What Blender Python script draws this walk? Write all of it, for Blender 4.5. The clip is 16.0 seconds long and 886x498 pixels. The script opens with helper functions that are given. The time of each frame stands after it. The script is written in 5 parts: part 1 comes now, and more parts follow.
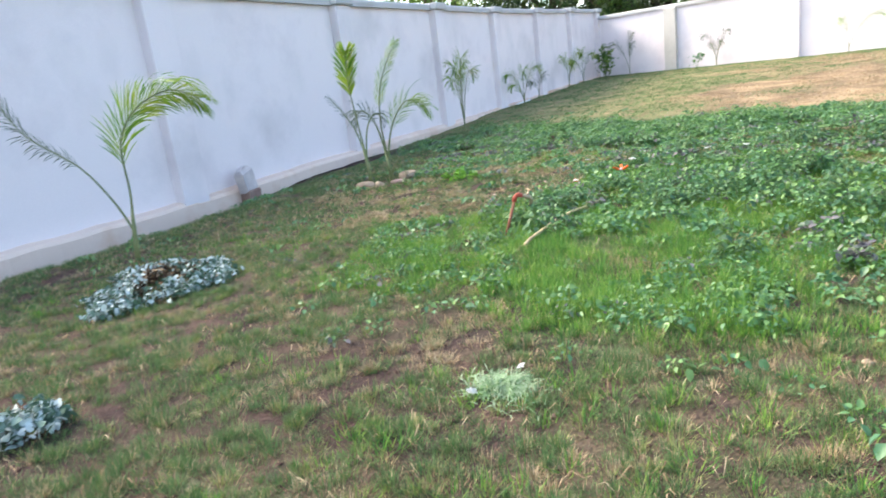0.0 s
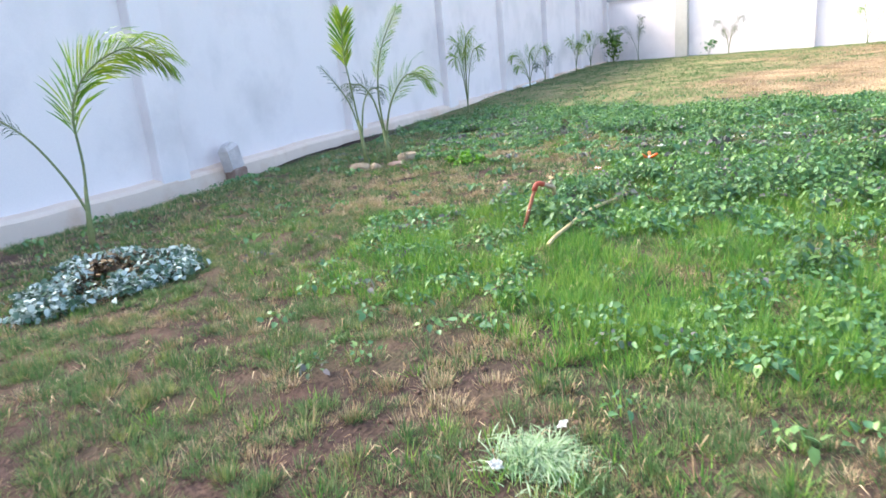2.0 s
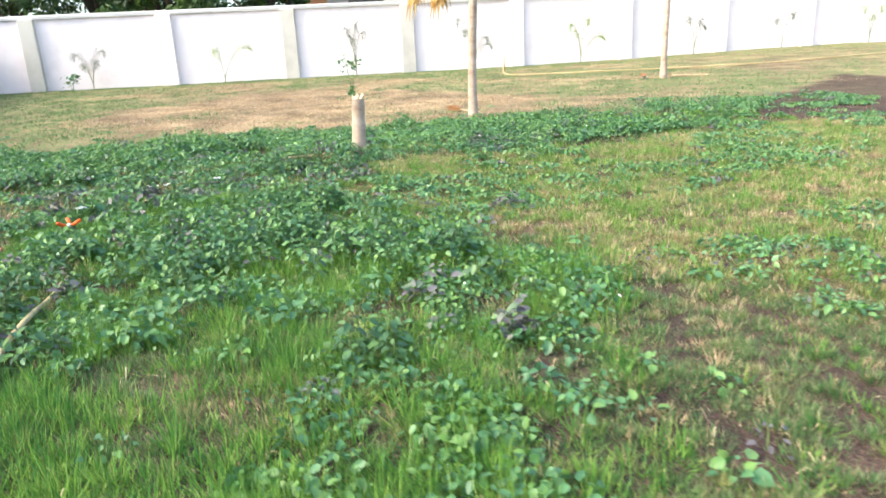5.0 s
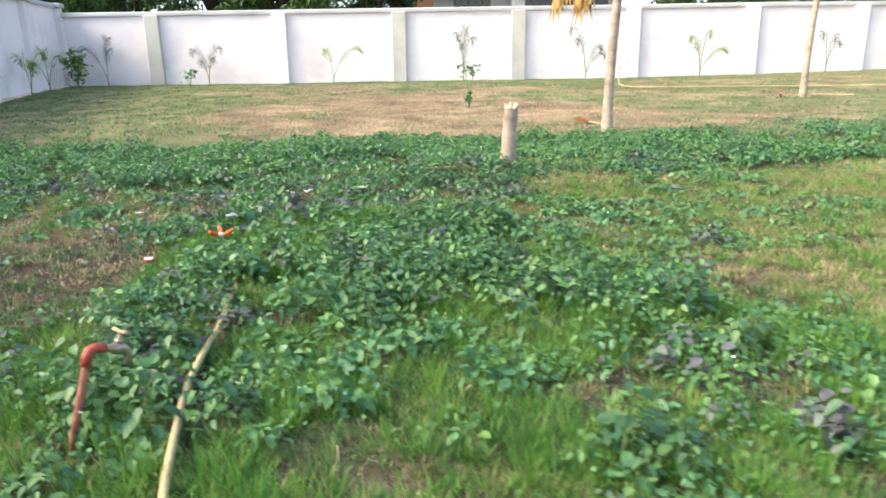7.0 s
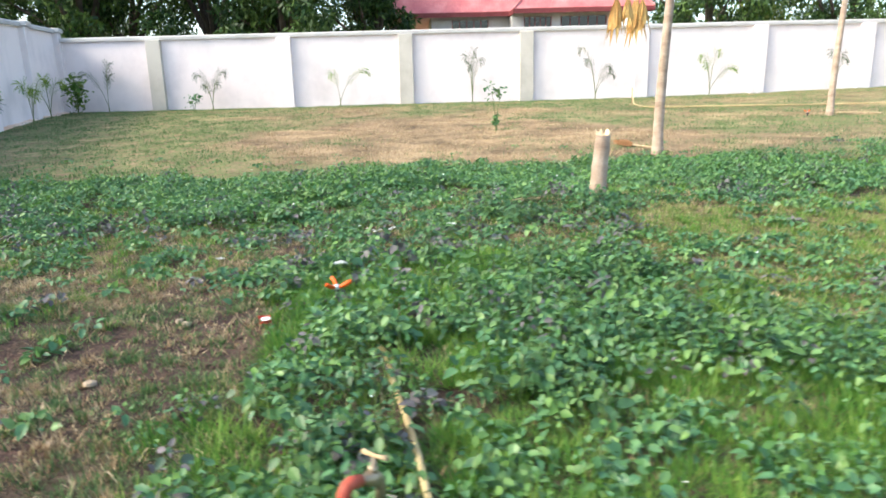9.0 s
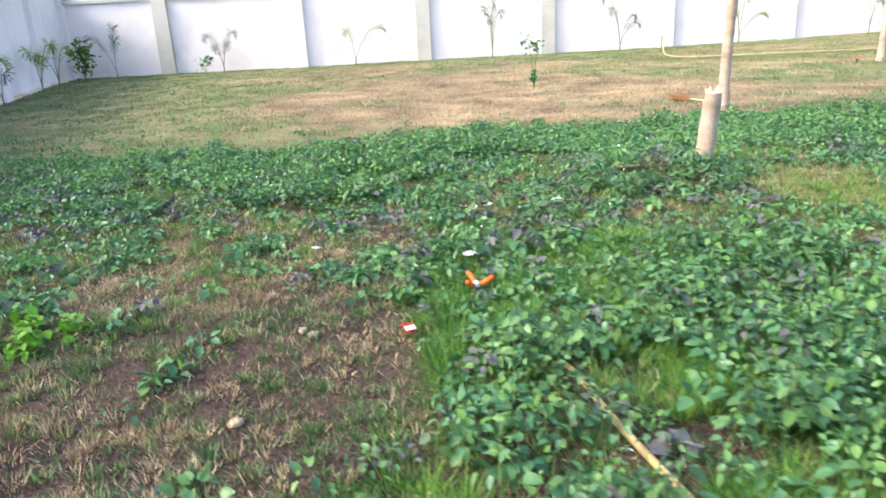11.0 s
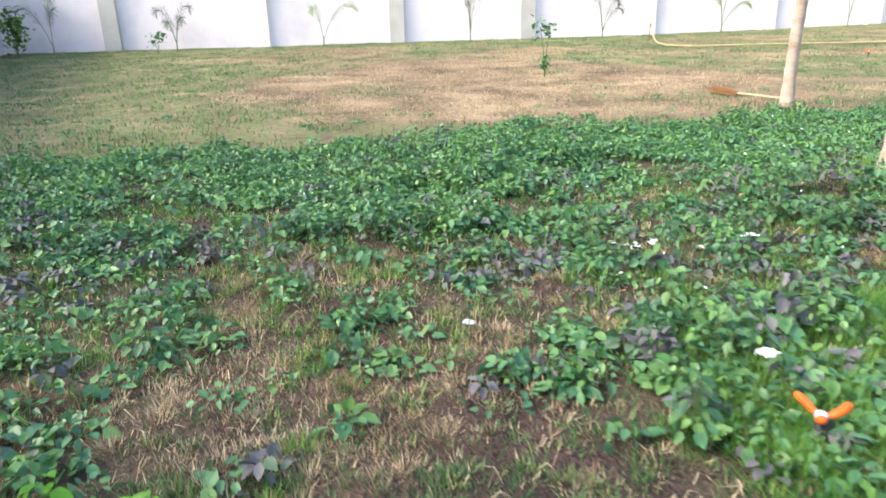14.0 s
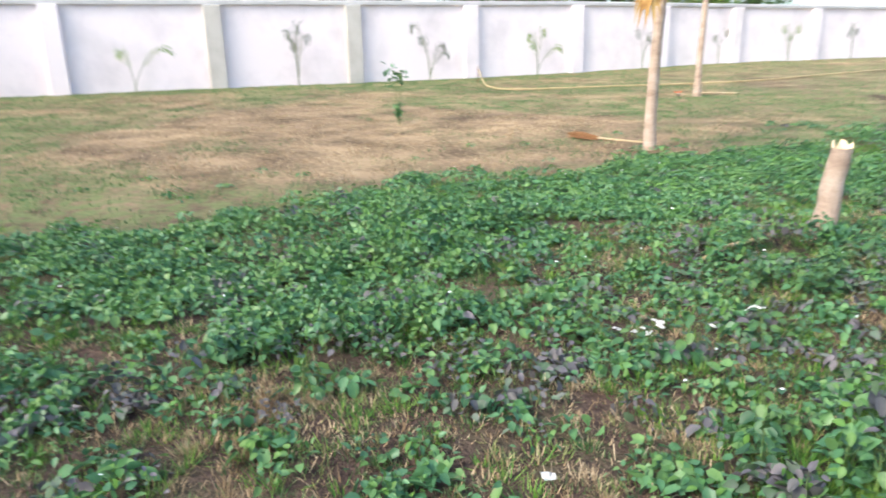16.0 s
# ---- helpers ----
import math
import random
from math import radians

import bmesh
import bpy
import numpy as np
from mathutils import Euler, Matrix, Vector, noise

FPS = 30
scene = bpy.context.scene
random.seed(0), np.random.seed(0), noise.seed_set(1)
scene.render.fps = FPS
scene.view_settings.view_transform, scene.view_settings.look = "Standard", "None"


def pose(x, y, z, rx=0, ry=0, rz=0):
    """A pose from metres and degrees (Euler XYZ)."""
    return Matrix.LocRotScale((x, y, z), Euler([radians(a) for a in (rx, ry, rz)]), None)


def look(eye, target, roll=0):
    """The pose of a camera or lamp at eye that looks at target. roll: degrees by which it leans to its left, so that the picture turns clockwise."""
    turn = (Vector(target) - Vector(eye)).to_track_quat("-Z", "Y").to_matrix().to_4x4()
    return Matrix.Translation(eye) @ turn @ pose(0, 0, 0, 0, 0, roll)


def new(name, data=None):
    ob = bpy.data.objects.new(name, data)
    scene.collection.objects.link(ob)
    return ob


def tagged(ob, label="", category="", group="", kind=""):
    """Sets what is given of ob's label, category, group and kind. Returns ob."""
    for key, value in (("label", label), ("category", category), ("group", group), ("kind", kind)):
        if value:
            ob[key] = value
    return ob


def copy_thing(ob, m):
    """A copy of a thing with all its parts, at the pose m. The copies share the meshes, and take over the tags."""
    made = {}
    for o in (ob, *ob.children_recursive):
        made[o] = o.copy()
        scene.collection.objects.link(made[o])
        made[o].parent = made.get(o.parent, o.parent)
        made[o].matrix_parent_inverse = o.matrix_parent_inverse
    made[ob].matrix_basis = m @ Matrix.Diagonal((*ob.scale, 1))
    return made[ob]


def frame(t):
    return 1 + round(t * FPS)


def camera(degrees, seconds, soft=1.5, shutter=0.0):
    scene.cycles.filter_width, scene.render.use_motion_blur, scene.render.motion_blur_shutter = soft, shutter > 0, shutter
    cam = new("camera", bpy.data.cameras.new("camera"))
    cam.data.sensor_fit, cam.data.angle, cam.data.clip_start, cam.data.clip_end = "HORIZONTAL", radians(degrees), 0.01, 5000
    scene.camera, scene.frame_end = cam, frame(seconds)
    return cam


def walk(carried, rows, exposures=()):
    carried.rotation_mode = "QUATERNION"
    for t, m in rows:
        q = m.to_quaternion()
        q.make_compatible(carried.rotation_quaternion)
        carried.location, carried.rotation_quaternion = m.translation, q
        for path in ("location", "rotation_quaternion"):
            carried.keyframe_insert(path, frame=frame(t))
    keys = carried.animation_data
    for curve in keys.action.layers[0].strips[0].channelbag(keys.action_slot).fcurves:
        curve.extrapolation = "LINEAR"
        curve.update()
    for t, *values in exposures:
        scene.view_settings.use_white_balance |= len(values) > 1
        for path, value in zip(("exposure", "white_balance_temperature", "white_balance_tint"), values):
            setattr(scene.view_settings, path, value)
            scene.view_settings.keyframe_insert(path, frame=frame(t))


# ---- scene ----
cam = camera(66.2, 16.0, soft=1.6, shutter=0.6)
EXPOSURES = [(0.0, 2.55, 6900, 7.0), (2.0, 2.7, 6850, 6.5), (3.5, 2.65, 6750, 4.0), (6.0, 2.30, 6850, 3.0), (8.5, 2.18, 6850, 3.0), (11.5, 2.34, 6500, 4.5), (12.5, 2.34, 6450, 5.0), (14.0, 2.24, 6450, 5.5), (15.0, 2.2, 6450, 6.0), (16.0, 2.0, 6400, 6.0)]
PATH = [
    (0, (-0.844, 0.859, 1.322), (0.574, 2.181, 0.831), -7.2),
    (0.5, (-0.754, 0.911, 1.312), (0.704, 2.197, 0.841), -7.7),
    (1, (-0.599, 1.109, 1.294), (0.805, 2.469, 0.872), -8.0),
    (1.5, (-0.442, 1.284, 1.226), (0.982, 2.608, 0.758), -5.5),
    (2, (-0.256, 1.483, 1.196), (1.159, 2.791, 0.659), -5.5),
    (2.5, (-0.087, 1.645, 1.189), (1.403, 2.844, 0.607), -5.8),
    (3, (0.126, 1.697, 1.217), (1.885, 2.386, 0.56), -6.3),
    (3.5, (0.212, 1.77, 1.22), (2.077, 2.016, 0.542), -3.5),
    (5.8, (0.981, 2.526, 1.216), (2.882, 2.24, 0.666), -3.4),
    (6, (1.017, 2.557, 1.229), (2.928, 2.348, 0.677), -3.1),
    (6.5, (1.313, 2.708, 1.217), (3.257, 2.617, 0.755), -2.3),
    (7, (1.473, 2.928, 1.228), (3.398, 2.911, 0.685), -0.9),
    (7.5, (1.613, 3.181, 1.253), (3.545, 3.182, 0.736), -0.6),
    (8, (1.805, 3.347, 1.241), (3.741, 3.353, 0.738), -0.7),
    (8.5, (1.946, 3.533, 1.263), (3.889, 3.488, 0.791), 0.8),
    (8.7, (1.995, 3.672, 1.27), (3.941, 3.616, 0.812), -0.7),
    (10.8, (2.61, 4.54, 1.331), (4.516, 4.502, 0.725), -3.1),
    (11, (2.684, 4.616, 1.334), (4.588, 4.571, 0.725), -3.1),
    (11.5, (2.925, 4.836, 1.297), (4.817, 4.921, 0.655), -4.4),
    (12, (3.189, 5.002, 1.319), (5.096, 5.074, 0.721), -4.0),
    (12.5, (3.389, 5.225, 1.312), (5.282, 5.142, 0.674), -3.6),
    (13, (3.62, 5.44, 1.331), (5.5, 5.202, 0.691), -3.1),
    (13.5, (3.976, 5.585, 1.313), (5.86, 5.371, 0.675), -4.3),
    (14, (4.264, 5.728, 1.307), (6.14, 5.514, 0.649), -1.5),
    (14.5, (4.507, 5.946, 1.338), (6.357, 5.576, 0.674), -4.0),
    (15, (4.712, 6.109, 1.364), (6.547, 5.701, 0.679), -3.8),
    (15.5, (5.015, 6.217, 1.408), (6.86, 5.701, 0.834), -4.8),
    (16, (5.191, 6.378, 1.426), (6.966, 5.648, 0.861), -1.3),
]
walk(cam, [(t, look(eye, target, roll)) for t, eye, target, roll in PATH], EXPOSURES)

# ---- light ----
SUN_EL, SUN_AZ = 40.0, 105.0  # degrees; azimuth from +x towards +y
world = bpy.data.worlds.new("sky")
scene.world = world
world.use_nodes = True
wt = world.node_tree
sky = wt.nodes.new("ShaderNodeTexSky")
sky.sky_type = 'NISHITA'
sky.sun_disc = False
sky.sun_elevation = radians(SUN_EL)
sky.sun_rotation = radians(90.0 - SUN_AZ)
sky.air_density, sky.dust_density, sky.ozone_density = 0.75, 2.6, 0.6
wt.links.new(sky.outputs[0], wt.nodes["Background"].inputs[0])
wt.nodes["Background"].inputs[1].default_value = 0.15
sun_data = bpy.data.lights.new("sun", 'SUN')
sun_data.energy, sun_data.angle, sun_data.color = 0.80, radians(14.0), (1.0, 0.92, 0.80)
sun = new("sun", sun_data)
_d = Vector((math.cos(radians(SUN_AZ)) * math.cos(radians(SUN_EL)), math.sin(radians(SUN_AZ)) * math.cos(radians(SUN_EL)), math.sin(radians(SUN_EL))))
sun.matrix_world = look(_d * 60, (0, 0, 0))


# ---- materials ----
def material(name, colours, rough=0.8, scale=3.0, fine=40.0, bump=0.3, bump_size=0.02, island=0.0, metal=0.0, translucent=0.0, spec=0.3, objrand=0.0, stretch=(1, 1, 1)):
    """Colours: two or three RGB, mixed by broad noise; fine noise and per-piece chance vary the value."""
    m = bpy.data.materials.new(name)
    m.use_nodes = True
    nt = m.node_tree
    n, l = nt.nodes, nt.links
    bsdf = n["Principled BSDF"]
    geo = n.new("ShaderNodeNewGeometry")
    mp = n.new("ShaderNodeMapping")
    mp.inputs["Scale"].default_value = stretch
    l.new(geo.outputs["Position"], mp.inputs["Vector"])
    broad = n.new("ShaderNodeTexNoise")
    broad.inputs["Scale"].default_value, broad.inputs["Detail"].default_value, broad.inputs["Roughness"].default_value = scale, 5.0, 0.62
    small = n.new("ShaderNodeTexNoise")
    small.inputs["Scale"].default_value, small.inputs["Detail"].default_value = fine, 4.0
    l.new(mp.outputs[0], broad.inputs["Vector"])
    l.new(mp.outputs[0], small.inputs["Vector"])
    ramp = n.new("ShaderNodeValToRGB")
    ramp.color_ramp.elements[0].position, ramp.color_ramp.elements[1].position = 0.32, 0.68
    ramp.color_ramp.elements[0].color = (*colours[0], 1)
    ramp.color_ramp.elements[1].color = (*colours[-1], 1)
    if len(colours) > 2:
        e = ramp.color_ramp.elements.new(0.5)
        e.color = (*colours[1], 1)
    fac = broad.outputs[0]
    if island or objrand:
        src = geo.outputs["Random Per Island"]
        if objrand:
            src = n.new("ShaderNodeObjectInfo").outputs["Random"]
        shift = n.new("ShaderNodeMath")
        shift.operation = 'MULTIPLY_ADD'
        l.new(src, shift.inputs[0])
        shift.inputs[1].default_value = island or objrand
        shift.inputs[2].default_value = -0.5 * (island or objrand)
        add = n.new("ShaderNodeMath")
        l.new(shift.outputs[0], add.inputs[0])
        l.new(fac, add.inputs[1])
        fac = add.outputs[0]
    l.new(fac, ramp.inputs[0])
    val = n.new("ShaderNodeMapRange")
    val.inputs["To Min"].default_value, val.inputs["To Max"].default_value = 0.72, 1.28
    l.new(small.outputs[0], val.inputs["Value"])
    hsv = n.new("ShaderNodeHueSaturation")
    l.new(ramp.outputs[0], hsv.inputs["Color"])
    l.new(val.outputs[0], hsv.inputs["Value"])
    l.new(hsv.outputs[0], bsdf.inputs["Base Color"])
    bsdf.inputs["Roughness"].default_value = rough
    bsdf.inputs["Metallic"].default_value = metal
    bsdf.inputs["Specular IOR Level"].default_value = spec
    if bump:
        b = n.new("ShaderNodeBump")
        b.inputs["Strength"].default_value, b.inputs["Distance"].default_value = bump, bump_size
        l.new(small.outputs[0], b.inputs["Height"])
        l.new(b.outputs[0], bsdf.inputs["Normal"])
    if translucent:
        tr = n.new("ShaderNodeBsdfTranslucent")
        l.new(hsv.outputs[0], tr.inputs["Color"])
        mix = n.new("ShaderNodeMixShader")
        mix.inputs[0].default_value = translucent
        l.new(bsdf.outputs[0], mix.inputs[1])
        l.new(tr.outputs[0], mix.inputs[2])
        l.new(mix.outputs[0], n["Material Output"].inputs["Surface"])
    return m


def ground_material():
    m = material("soil_and_thatch", [(0.028, 0.018, 0.018), (0.047, 0.030, 0.029), (0.075, 0.046, 0.038)], rough=0.95, scale=2.6, fine=46, bump=0.9, bump_size=0.03, spec=0.1)
    n, l = m.node_tree.nodes, m.node_tree.links
    geo = [k for k in n if k.type == 'NEW_GEOMETRY'][0]
    hsv = [k for k in n if k.type == 'HUE_SAT'][0]
    val = [k for k in n if k.type == 'MAP_RANGE'][0]
    val.inputs["From Min"].default_value, val.inputs["From Max"].default_value = 0.3, 0.7
    val.inputs["To Min"].default_value, val.inputs["To Max"].default_value = 0.5, 1.5
    dry = n.new("ShaderNodeAttribute")  # how much dry thatch covers the soil
    dry.attribute_name = "thatch"
    patch = n.new("ShaderNodeTexNoise")
    patch.inputs["Scale"].default_value, patch.inputs["Detail"].default_value = 0.55, 6.0
    l.new(geo.outputs["Position"], patch.inputs["Vector"])
    pr = n.new("ShaderNodeMapRange")
    pr.inputs["From Min"].default_value, pr.inputs["From Max"].default_value = 0.42, 0.6
    pr.inputs["To Min"].default_value = 0.15
    l.new(patch.outputs[0], pr.inputs["Value"])
    top = n.new("ShaderNodeMath")
    top.operation = 'MAXIMUM'
    l.new(dry.outputs["Fac"], top.inputs[0])
    mul = n.new("ShaderNodeMath")
    mul.operation = 'MULTIPLY'
    mul.inputs[1].default_value = 0.14
    l.new(pr.outputs[0], mul.inputs[0])
    l.new(mul.outputs[0], top.inputs[1])
    thatch = n.new("ShaderNodeTexNoise")
    thatch.inputs["Scale"].default_value, thatch.inputs["Detail"].default_value = 14.0, 6.0
    l.new(geo.outputs["Position"], thatch.inputs["Vector"])
    tr = n.new("ShaderNodeValToRGB")
    tr.color_ramp.elements[0].position, tr.color_ramp.elements[1].position = 0.35, 0.66
    tr.color_ramp.elements[0].color, tr.color_ramp.elements[1].color = (0.15, 0.108, 0.062, 1), (0.42, 0.305, 0.18, 1)
    lift = n.new("ShaderNodeTexNoise")
    lift.inputs["Scale"].default_value, lift.inputs["Detail"].default_value = 1.1, 5.0
    l.new(geo.outputs["Position"], lift.inputs["Vector"])
    both = n.new("ShaderNodeMath")
    both.operation = 'MULTIPLY_ADD'
    both.inputs[1].default_value = 0.85
    l.new(lift.outputs[0], both.inputs[0])
    less = n.new("ShaderNodeMath")
    less.operation = 'MULTIPLY_ADD'
    less.inputs[1].default_value, less.inputs[2].default_value = 0.7, -0.27
    l.new(thatch.outputs[0], less.inputs[0])
    l.new(less.outputs[0], both.inputs[2])
    l.new(both.outputs[0], tr.inputs[0])
    mix = n.new("ShaderNodeMix")
    mix.data_type = 'RGBA'
    l.new(top.outputs[0], mix.inputs[0])
    l.new(hsv.outputs[0], mix.inputs[6])
    l.new(tr.outputs[0], mix.inputs[7])
    turf = n.new("ShaderNodeAttribute")  # thin green sward that hides the thatch
    turf.attribute_name = "turf"
    mott = n.new("ShaderNodeTexNoise")
    mott.inputs["Scale"].default_value, mott.inputs["Detail"].default_value = 5.0, 8.0
    l.new(geo.outputs["Position"], mott.inputs["Vector"])
    mr = n.new("ShaderNodeMapRange")
    mr.inputs["From Min"].default_value, mr.inputs["From Max"].default_value = 0.36, 0.60
    l.new(mott.outputs[0], mr.inputs["Value"])
    tm = n.new("ShaderNodeMath")
    tm.operation = 'MULTIPLY'
    l.new(turf.outputs["Fac"], tm.inputs[0])
    l.new(mr.outputs[0], tm.inputs[1])
    green = n.new("ShaderNodeValToRGB")
    green.color_ramp.elements[0].color, green.color_ramp.elements[1].color = (0.08, 0.125, 0.045, 1), (0.22, 0.235, 0.10, 1)
    l.new(thatch.outputs[0], green.inputs[0])
    mix2 = n.new("ShaderNodeMix")
    mix2.data_type = 'RGBA'
    l.new(tm.outputs[0], mix2.inputs[0])
    l.new(mix.outputs[2], mix2.inputs[6])
    l.new(green.outputs[0], mix2.inputs[7])
    l.new(mix2.outputs[2], n["Principled BSDF"].inputs["Base Color"])
    return m


def plaster_material(name, base, stain, dark):
    """White-washed plaster with rain streaks and broad stains."""
    m = material(name, [base, base, stain], rough=0.9, scale=0.7, fine=60, bump=0.25, bump_size=0.01, spec=0.2)
    n, l = m.node_tree.nodes, m.node_tree.links
    geo = [k for k in n if k.type == 'NEW_GEOMETRY'][0]
    hsv = [k for k in n if k.type == 'HUE_SAT'][0]
    val = [k for k in n if k.type == 'MAP_RANGE'][0]
    val.inputs["To Min"].default_value, val.inputs["To Max"].default_value = 0.93, 1.05
    mp = n.new("ShaderNodeMapping")
    mp.inputs["Scale"].default_value = (1.0, 1.0, 0.75)
    l.new(geo.outputs["Position"], mp.inputs["Vector"])
    streak = n.new("ShaderNodeTexNoise")
    streak.inputs["Scale"].default_value, streak.inputs["Detail"].default_value = 0.9, 8.0
    l.new(mp.outputs[0], streak.inputs["Vector"])
    r = n.new("ShaderNodeMapRange")
    r.inputs["From Min"].default_value, r.inputs["From Max"].default_value = 0.52, 0.80
    r.inputs["To Max"].default_value = 0.5
    l.new(streak.outputs[0], r.inputs["Value"])
    mix = n.new("ShaderNodeMix")
    mix.data_type = 'RGBA'
    l.new(r.outputs[0], mix.inputs[0])
    l.new(hsv.outputs[0], mix.inputs[6])
    mix.inputs[7].default_value = (*dark, 1)
    l.new(mix.outputs[2], n["Principled BSDF"].inputs["Base Color"])
    return m


M_GROUND = ground_material()
M_WALL = plaster_material("white_plaster", (0.745, 0.668, 0.662), (0.655, 0.585, 0.585), (0.46, 0.43, 0.42))
M_PILASTER = plaster_material("cream_plaster", (0.50, 0.47, 0.42), (0.42, 0.39, 0.34), (0.33, 0.30, 0.26))
M_COPING = plaster_material("grey_cement", (0.46, 0.45, 0.44), (0.38, 0.37, 0.36), (0.27, 0.26, 0.25))
M_FOOT = plaster_material("stained_footing", (0.72, 0.56, 0.46), (0.60, 0.38, 0.26), (0.38, 0.20, 0.11))
M_CONCRETE = material("old_concrete", [(0.46, 0.40, 0.39), (0.60, 0.54, 0.52)], scale=6, fine=90, bump=0.5)
M_BRICK = material("brown_block", [(0.22, 0.13, 0.10), (0.32, 0.22, 0.18)], scale=7, fine=80, bump=0.5)
M_CRUMB = material("soil_crumb", [(0.06, 0.036, 0.03), (0.10, 0.064, 0.05), (0.16, 0.105, 0.08)], rough=0.95, scale=5, fine=80, bump=0.3, island=0.5, spec=0.1)
M_GRASS = material("short_grass", [(0.044, 0.115, 0.036), (0.085, 0.175, 0.052), (0.15, 0.215, 0.085)], rough=0.55, scale=5.5, fine=25, bump=0, island=0.55, translucent=0.3)
M_PALE = material("pale_grass", [(0.12, 0.19, 0.045), (0.19, 0.25, 0.07), (0.30, 0.30, 0.12)], rough=0.6, scale=5.5, fine=25, bump=0, island=0.35, translucent=0.3)
M_LEAF1 = material("single_weed_leaf", [(0.036, 0.098, 0.042), (0.062, 0.148, 0.055), (0.10, 0.195, 0.055)], rough=0.46, scale=8, fine=60, bump=0.2, bump_size=0.003, objrand=0.5, translucent=0.28, spec=0.4)
M_LUSH = material("lush_grass", [(0.055, 0.175, 0.03), (0.11, 0.26, 0.036), (0.20, 0.32, 0.06)], rough=0.5, scale=2.5, fine=20, bump=0, island=0.6, translucent=0.35)
M_STRAW = material("dry_grass", [(0.24, 0.165, 0.09), (0.38, 0.28, 0.165), (0.50, 0.40, 0.255)], rough=0.85, scale=2.5, fine=30, bump=0, island=0.45, translucent=0.15)
M_WEED = material("broad_weed_leaf", [(0.058, 0.155, 0.068), (0.10, 0.23, 0.095), (0.155, 0.28, 0.085)], rough=0.42, scale=2.2, fine=30, bump=0.2, bump_size=0.004, island=0.40, translucent=0.28, spec=0.42)
M_PURPLE = material("purple_weed_leaf", [(0.085, 0.084, 0.086), (0.145, 0.13, 0.14), (0.09, 0.145, 0.08)], rough=0.5, scale=3.0, fine=30, bump=0.2, bump_size=0.004, island=0.5, translucent=0.15)
M_WEEDSTEM = material("weed_stem", [(0.07, 0.13, 0.04), (0.12, 0.17, 0.06)], scale=4, fine=30, bump=0)
M_TIP = material("young_weed_leaf", [(0.062, 0.165, 0.04), (0.12, 0.245, 0.045), (0.09, 0.195, 0.05)], rough=0.55, scale=3, fine=30, bump=0, island=0.5, translucent=0.3, spec=0.45)
M_LIME = material("lime_leaf", [(0.09, 0.25, 0.02), (0.16, 0.34, 0.025)], rough=0.45, scale=5, fine=30, bump=0.1, island=0.4, translucent=0.3)
M_FROND = material("palm_leaflet", [(0.08, 0.18, 0.02), (0.17, 0.28, 0.028), (0.30, 0.36, 0.045)], rough=0.5, scale=3, fine=30, bump=0, island=0.4, translucent=0.35, spec=0.25)
M_FROND_DRY = material("dull_palm_leaflet", [(0.07, 0.10, 0.06), (0.13, 0.15, 0.095)], rough=0.6, scale=3, fine=30, bump=0, island=0.4, translucent=0.2)
M_RACHIS = material("palm_stalk", [(0.10, 0.13, 0.045), (0.18, 0.19, 0.08)], rough=0.5, scale=5, fine=40, bump=0.1)
M_HUSK = material("dry_palm_fibre", [(0.20, 0.14, 0.09), (0.36, 0.28, 0.19)], rough=0.9, scale=9, fine=80, bump=0.6)
M_BARK = material("pale_papaya_bark", [(0.25, 0.18, 0.135), (0.35, 0.265, 0.205), (0.43, 0.34, 0.275)], rough=0.85, scale=4, fine=45, bump=0.6, bump_size=0.012, stretch=(1, 1, 2.2))
M_CUT = material("cut_wood", [(0.55, 0.43, 0.27), (0.70, 0.58, 0.40)], rough=0.8, scale=12, fine=80, bump=0.4)
M_DARKBARK = material("dark_bark", [(0.035, 0.028, 0.022), (0.09, 0.07, 0.055)], rough=0.9, scale=3, fine=30, bump=0.5, bump_size=0.03)
M_CANOPY = material("tree_leaf", [(0.012, 0.034, 0.009), (0.026, 0.066, 0.014), (0.08, 0.135, 0.026)], rough=0.5, scale=0.45, fine=6, bump=0, island=0.35, translucent=0.2)
M_CANOPY2 = material("yellow_green_leaf", [(0.06, 0.13, 0.02), (0.12, 0.21, 0.03), (0.22, 0.26, 0.06)], rough=0.5, scale=0.5, fine=6, bump=0, island=0.4, translucent=0.25)
M_DEADLEAF = material("hanging_dead_leaf", [(0.22, 0.11, 0.035), (0.40, 0.22, 0.07), (0.50, 0.34, 0.13)], rough=0.8, scale=5, fine=40, bump=0.3, island=0.5, translucent=0.25)
M_MULCH = material("silvery_cut_leaves", [(0.06, 0.115, 0.075), (0.17, 0.25, 0.22), (0.40, 0.47, 0.45)], rough=0.8, scale=7, fine=40, bump=0.2, island=0.9, translucent=0.1)
M_LITTER = material("brown_leaf_litter", [(0.05, 0.032, 0.02), (0.12, 0.08, 0.048), (0.24, 0.17, 0.10)], rough=0.85, scale=7, fine=40, bump=0.2, island=0.9, translucent=0.05)
M_CUTGRASS = material("pale_cut_grass", [(0.15, 0.26, 0.12), (0.30, 0.40, 0.25)], rough=0.7, scale=6, fine=40, bump=0, island=0.6, translucent=0.2)
M_HOSE = material("faded_yellow_hose", [(0.34, 0.25, 0.12), (0.50, 0.40, 0.21)], rough=0.55, scale=6, fine=50, bump=0.15)
M_RUST = material("rusty_painted_pipe", [(0.13, 0.042, 0.025), (0.22, 0.078, 0.042), (0.27, 0.13, 0.075)], rough=0.75, scale=14, fine=90, bump=0.3)
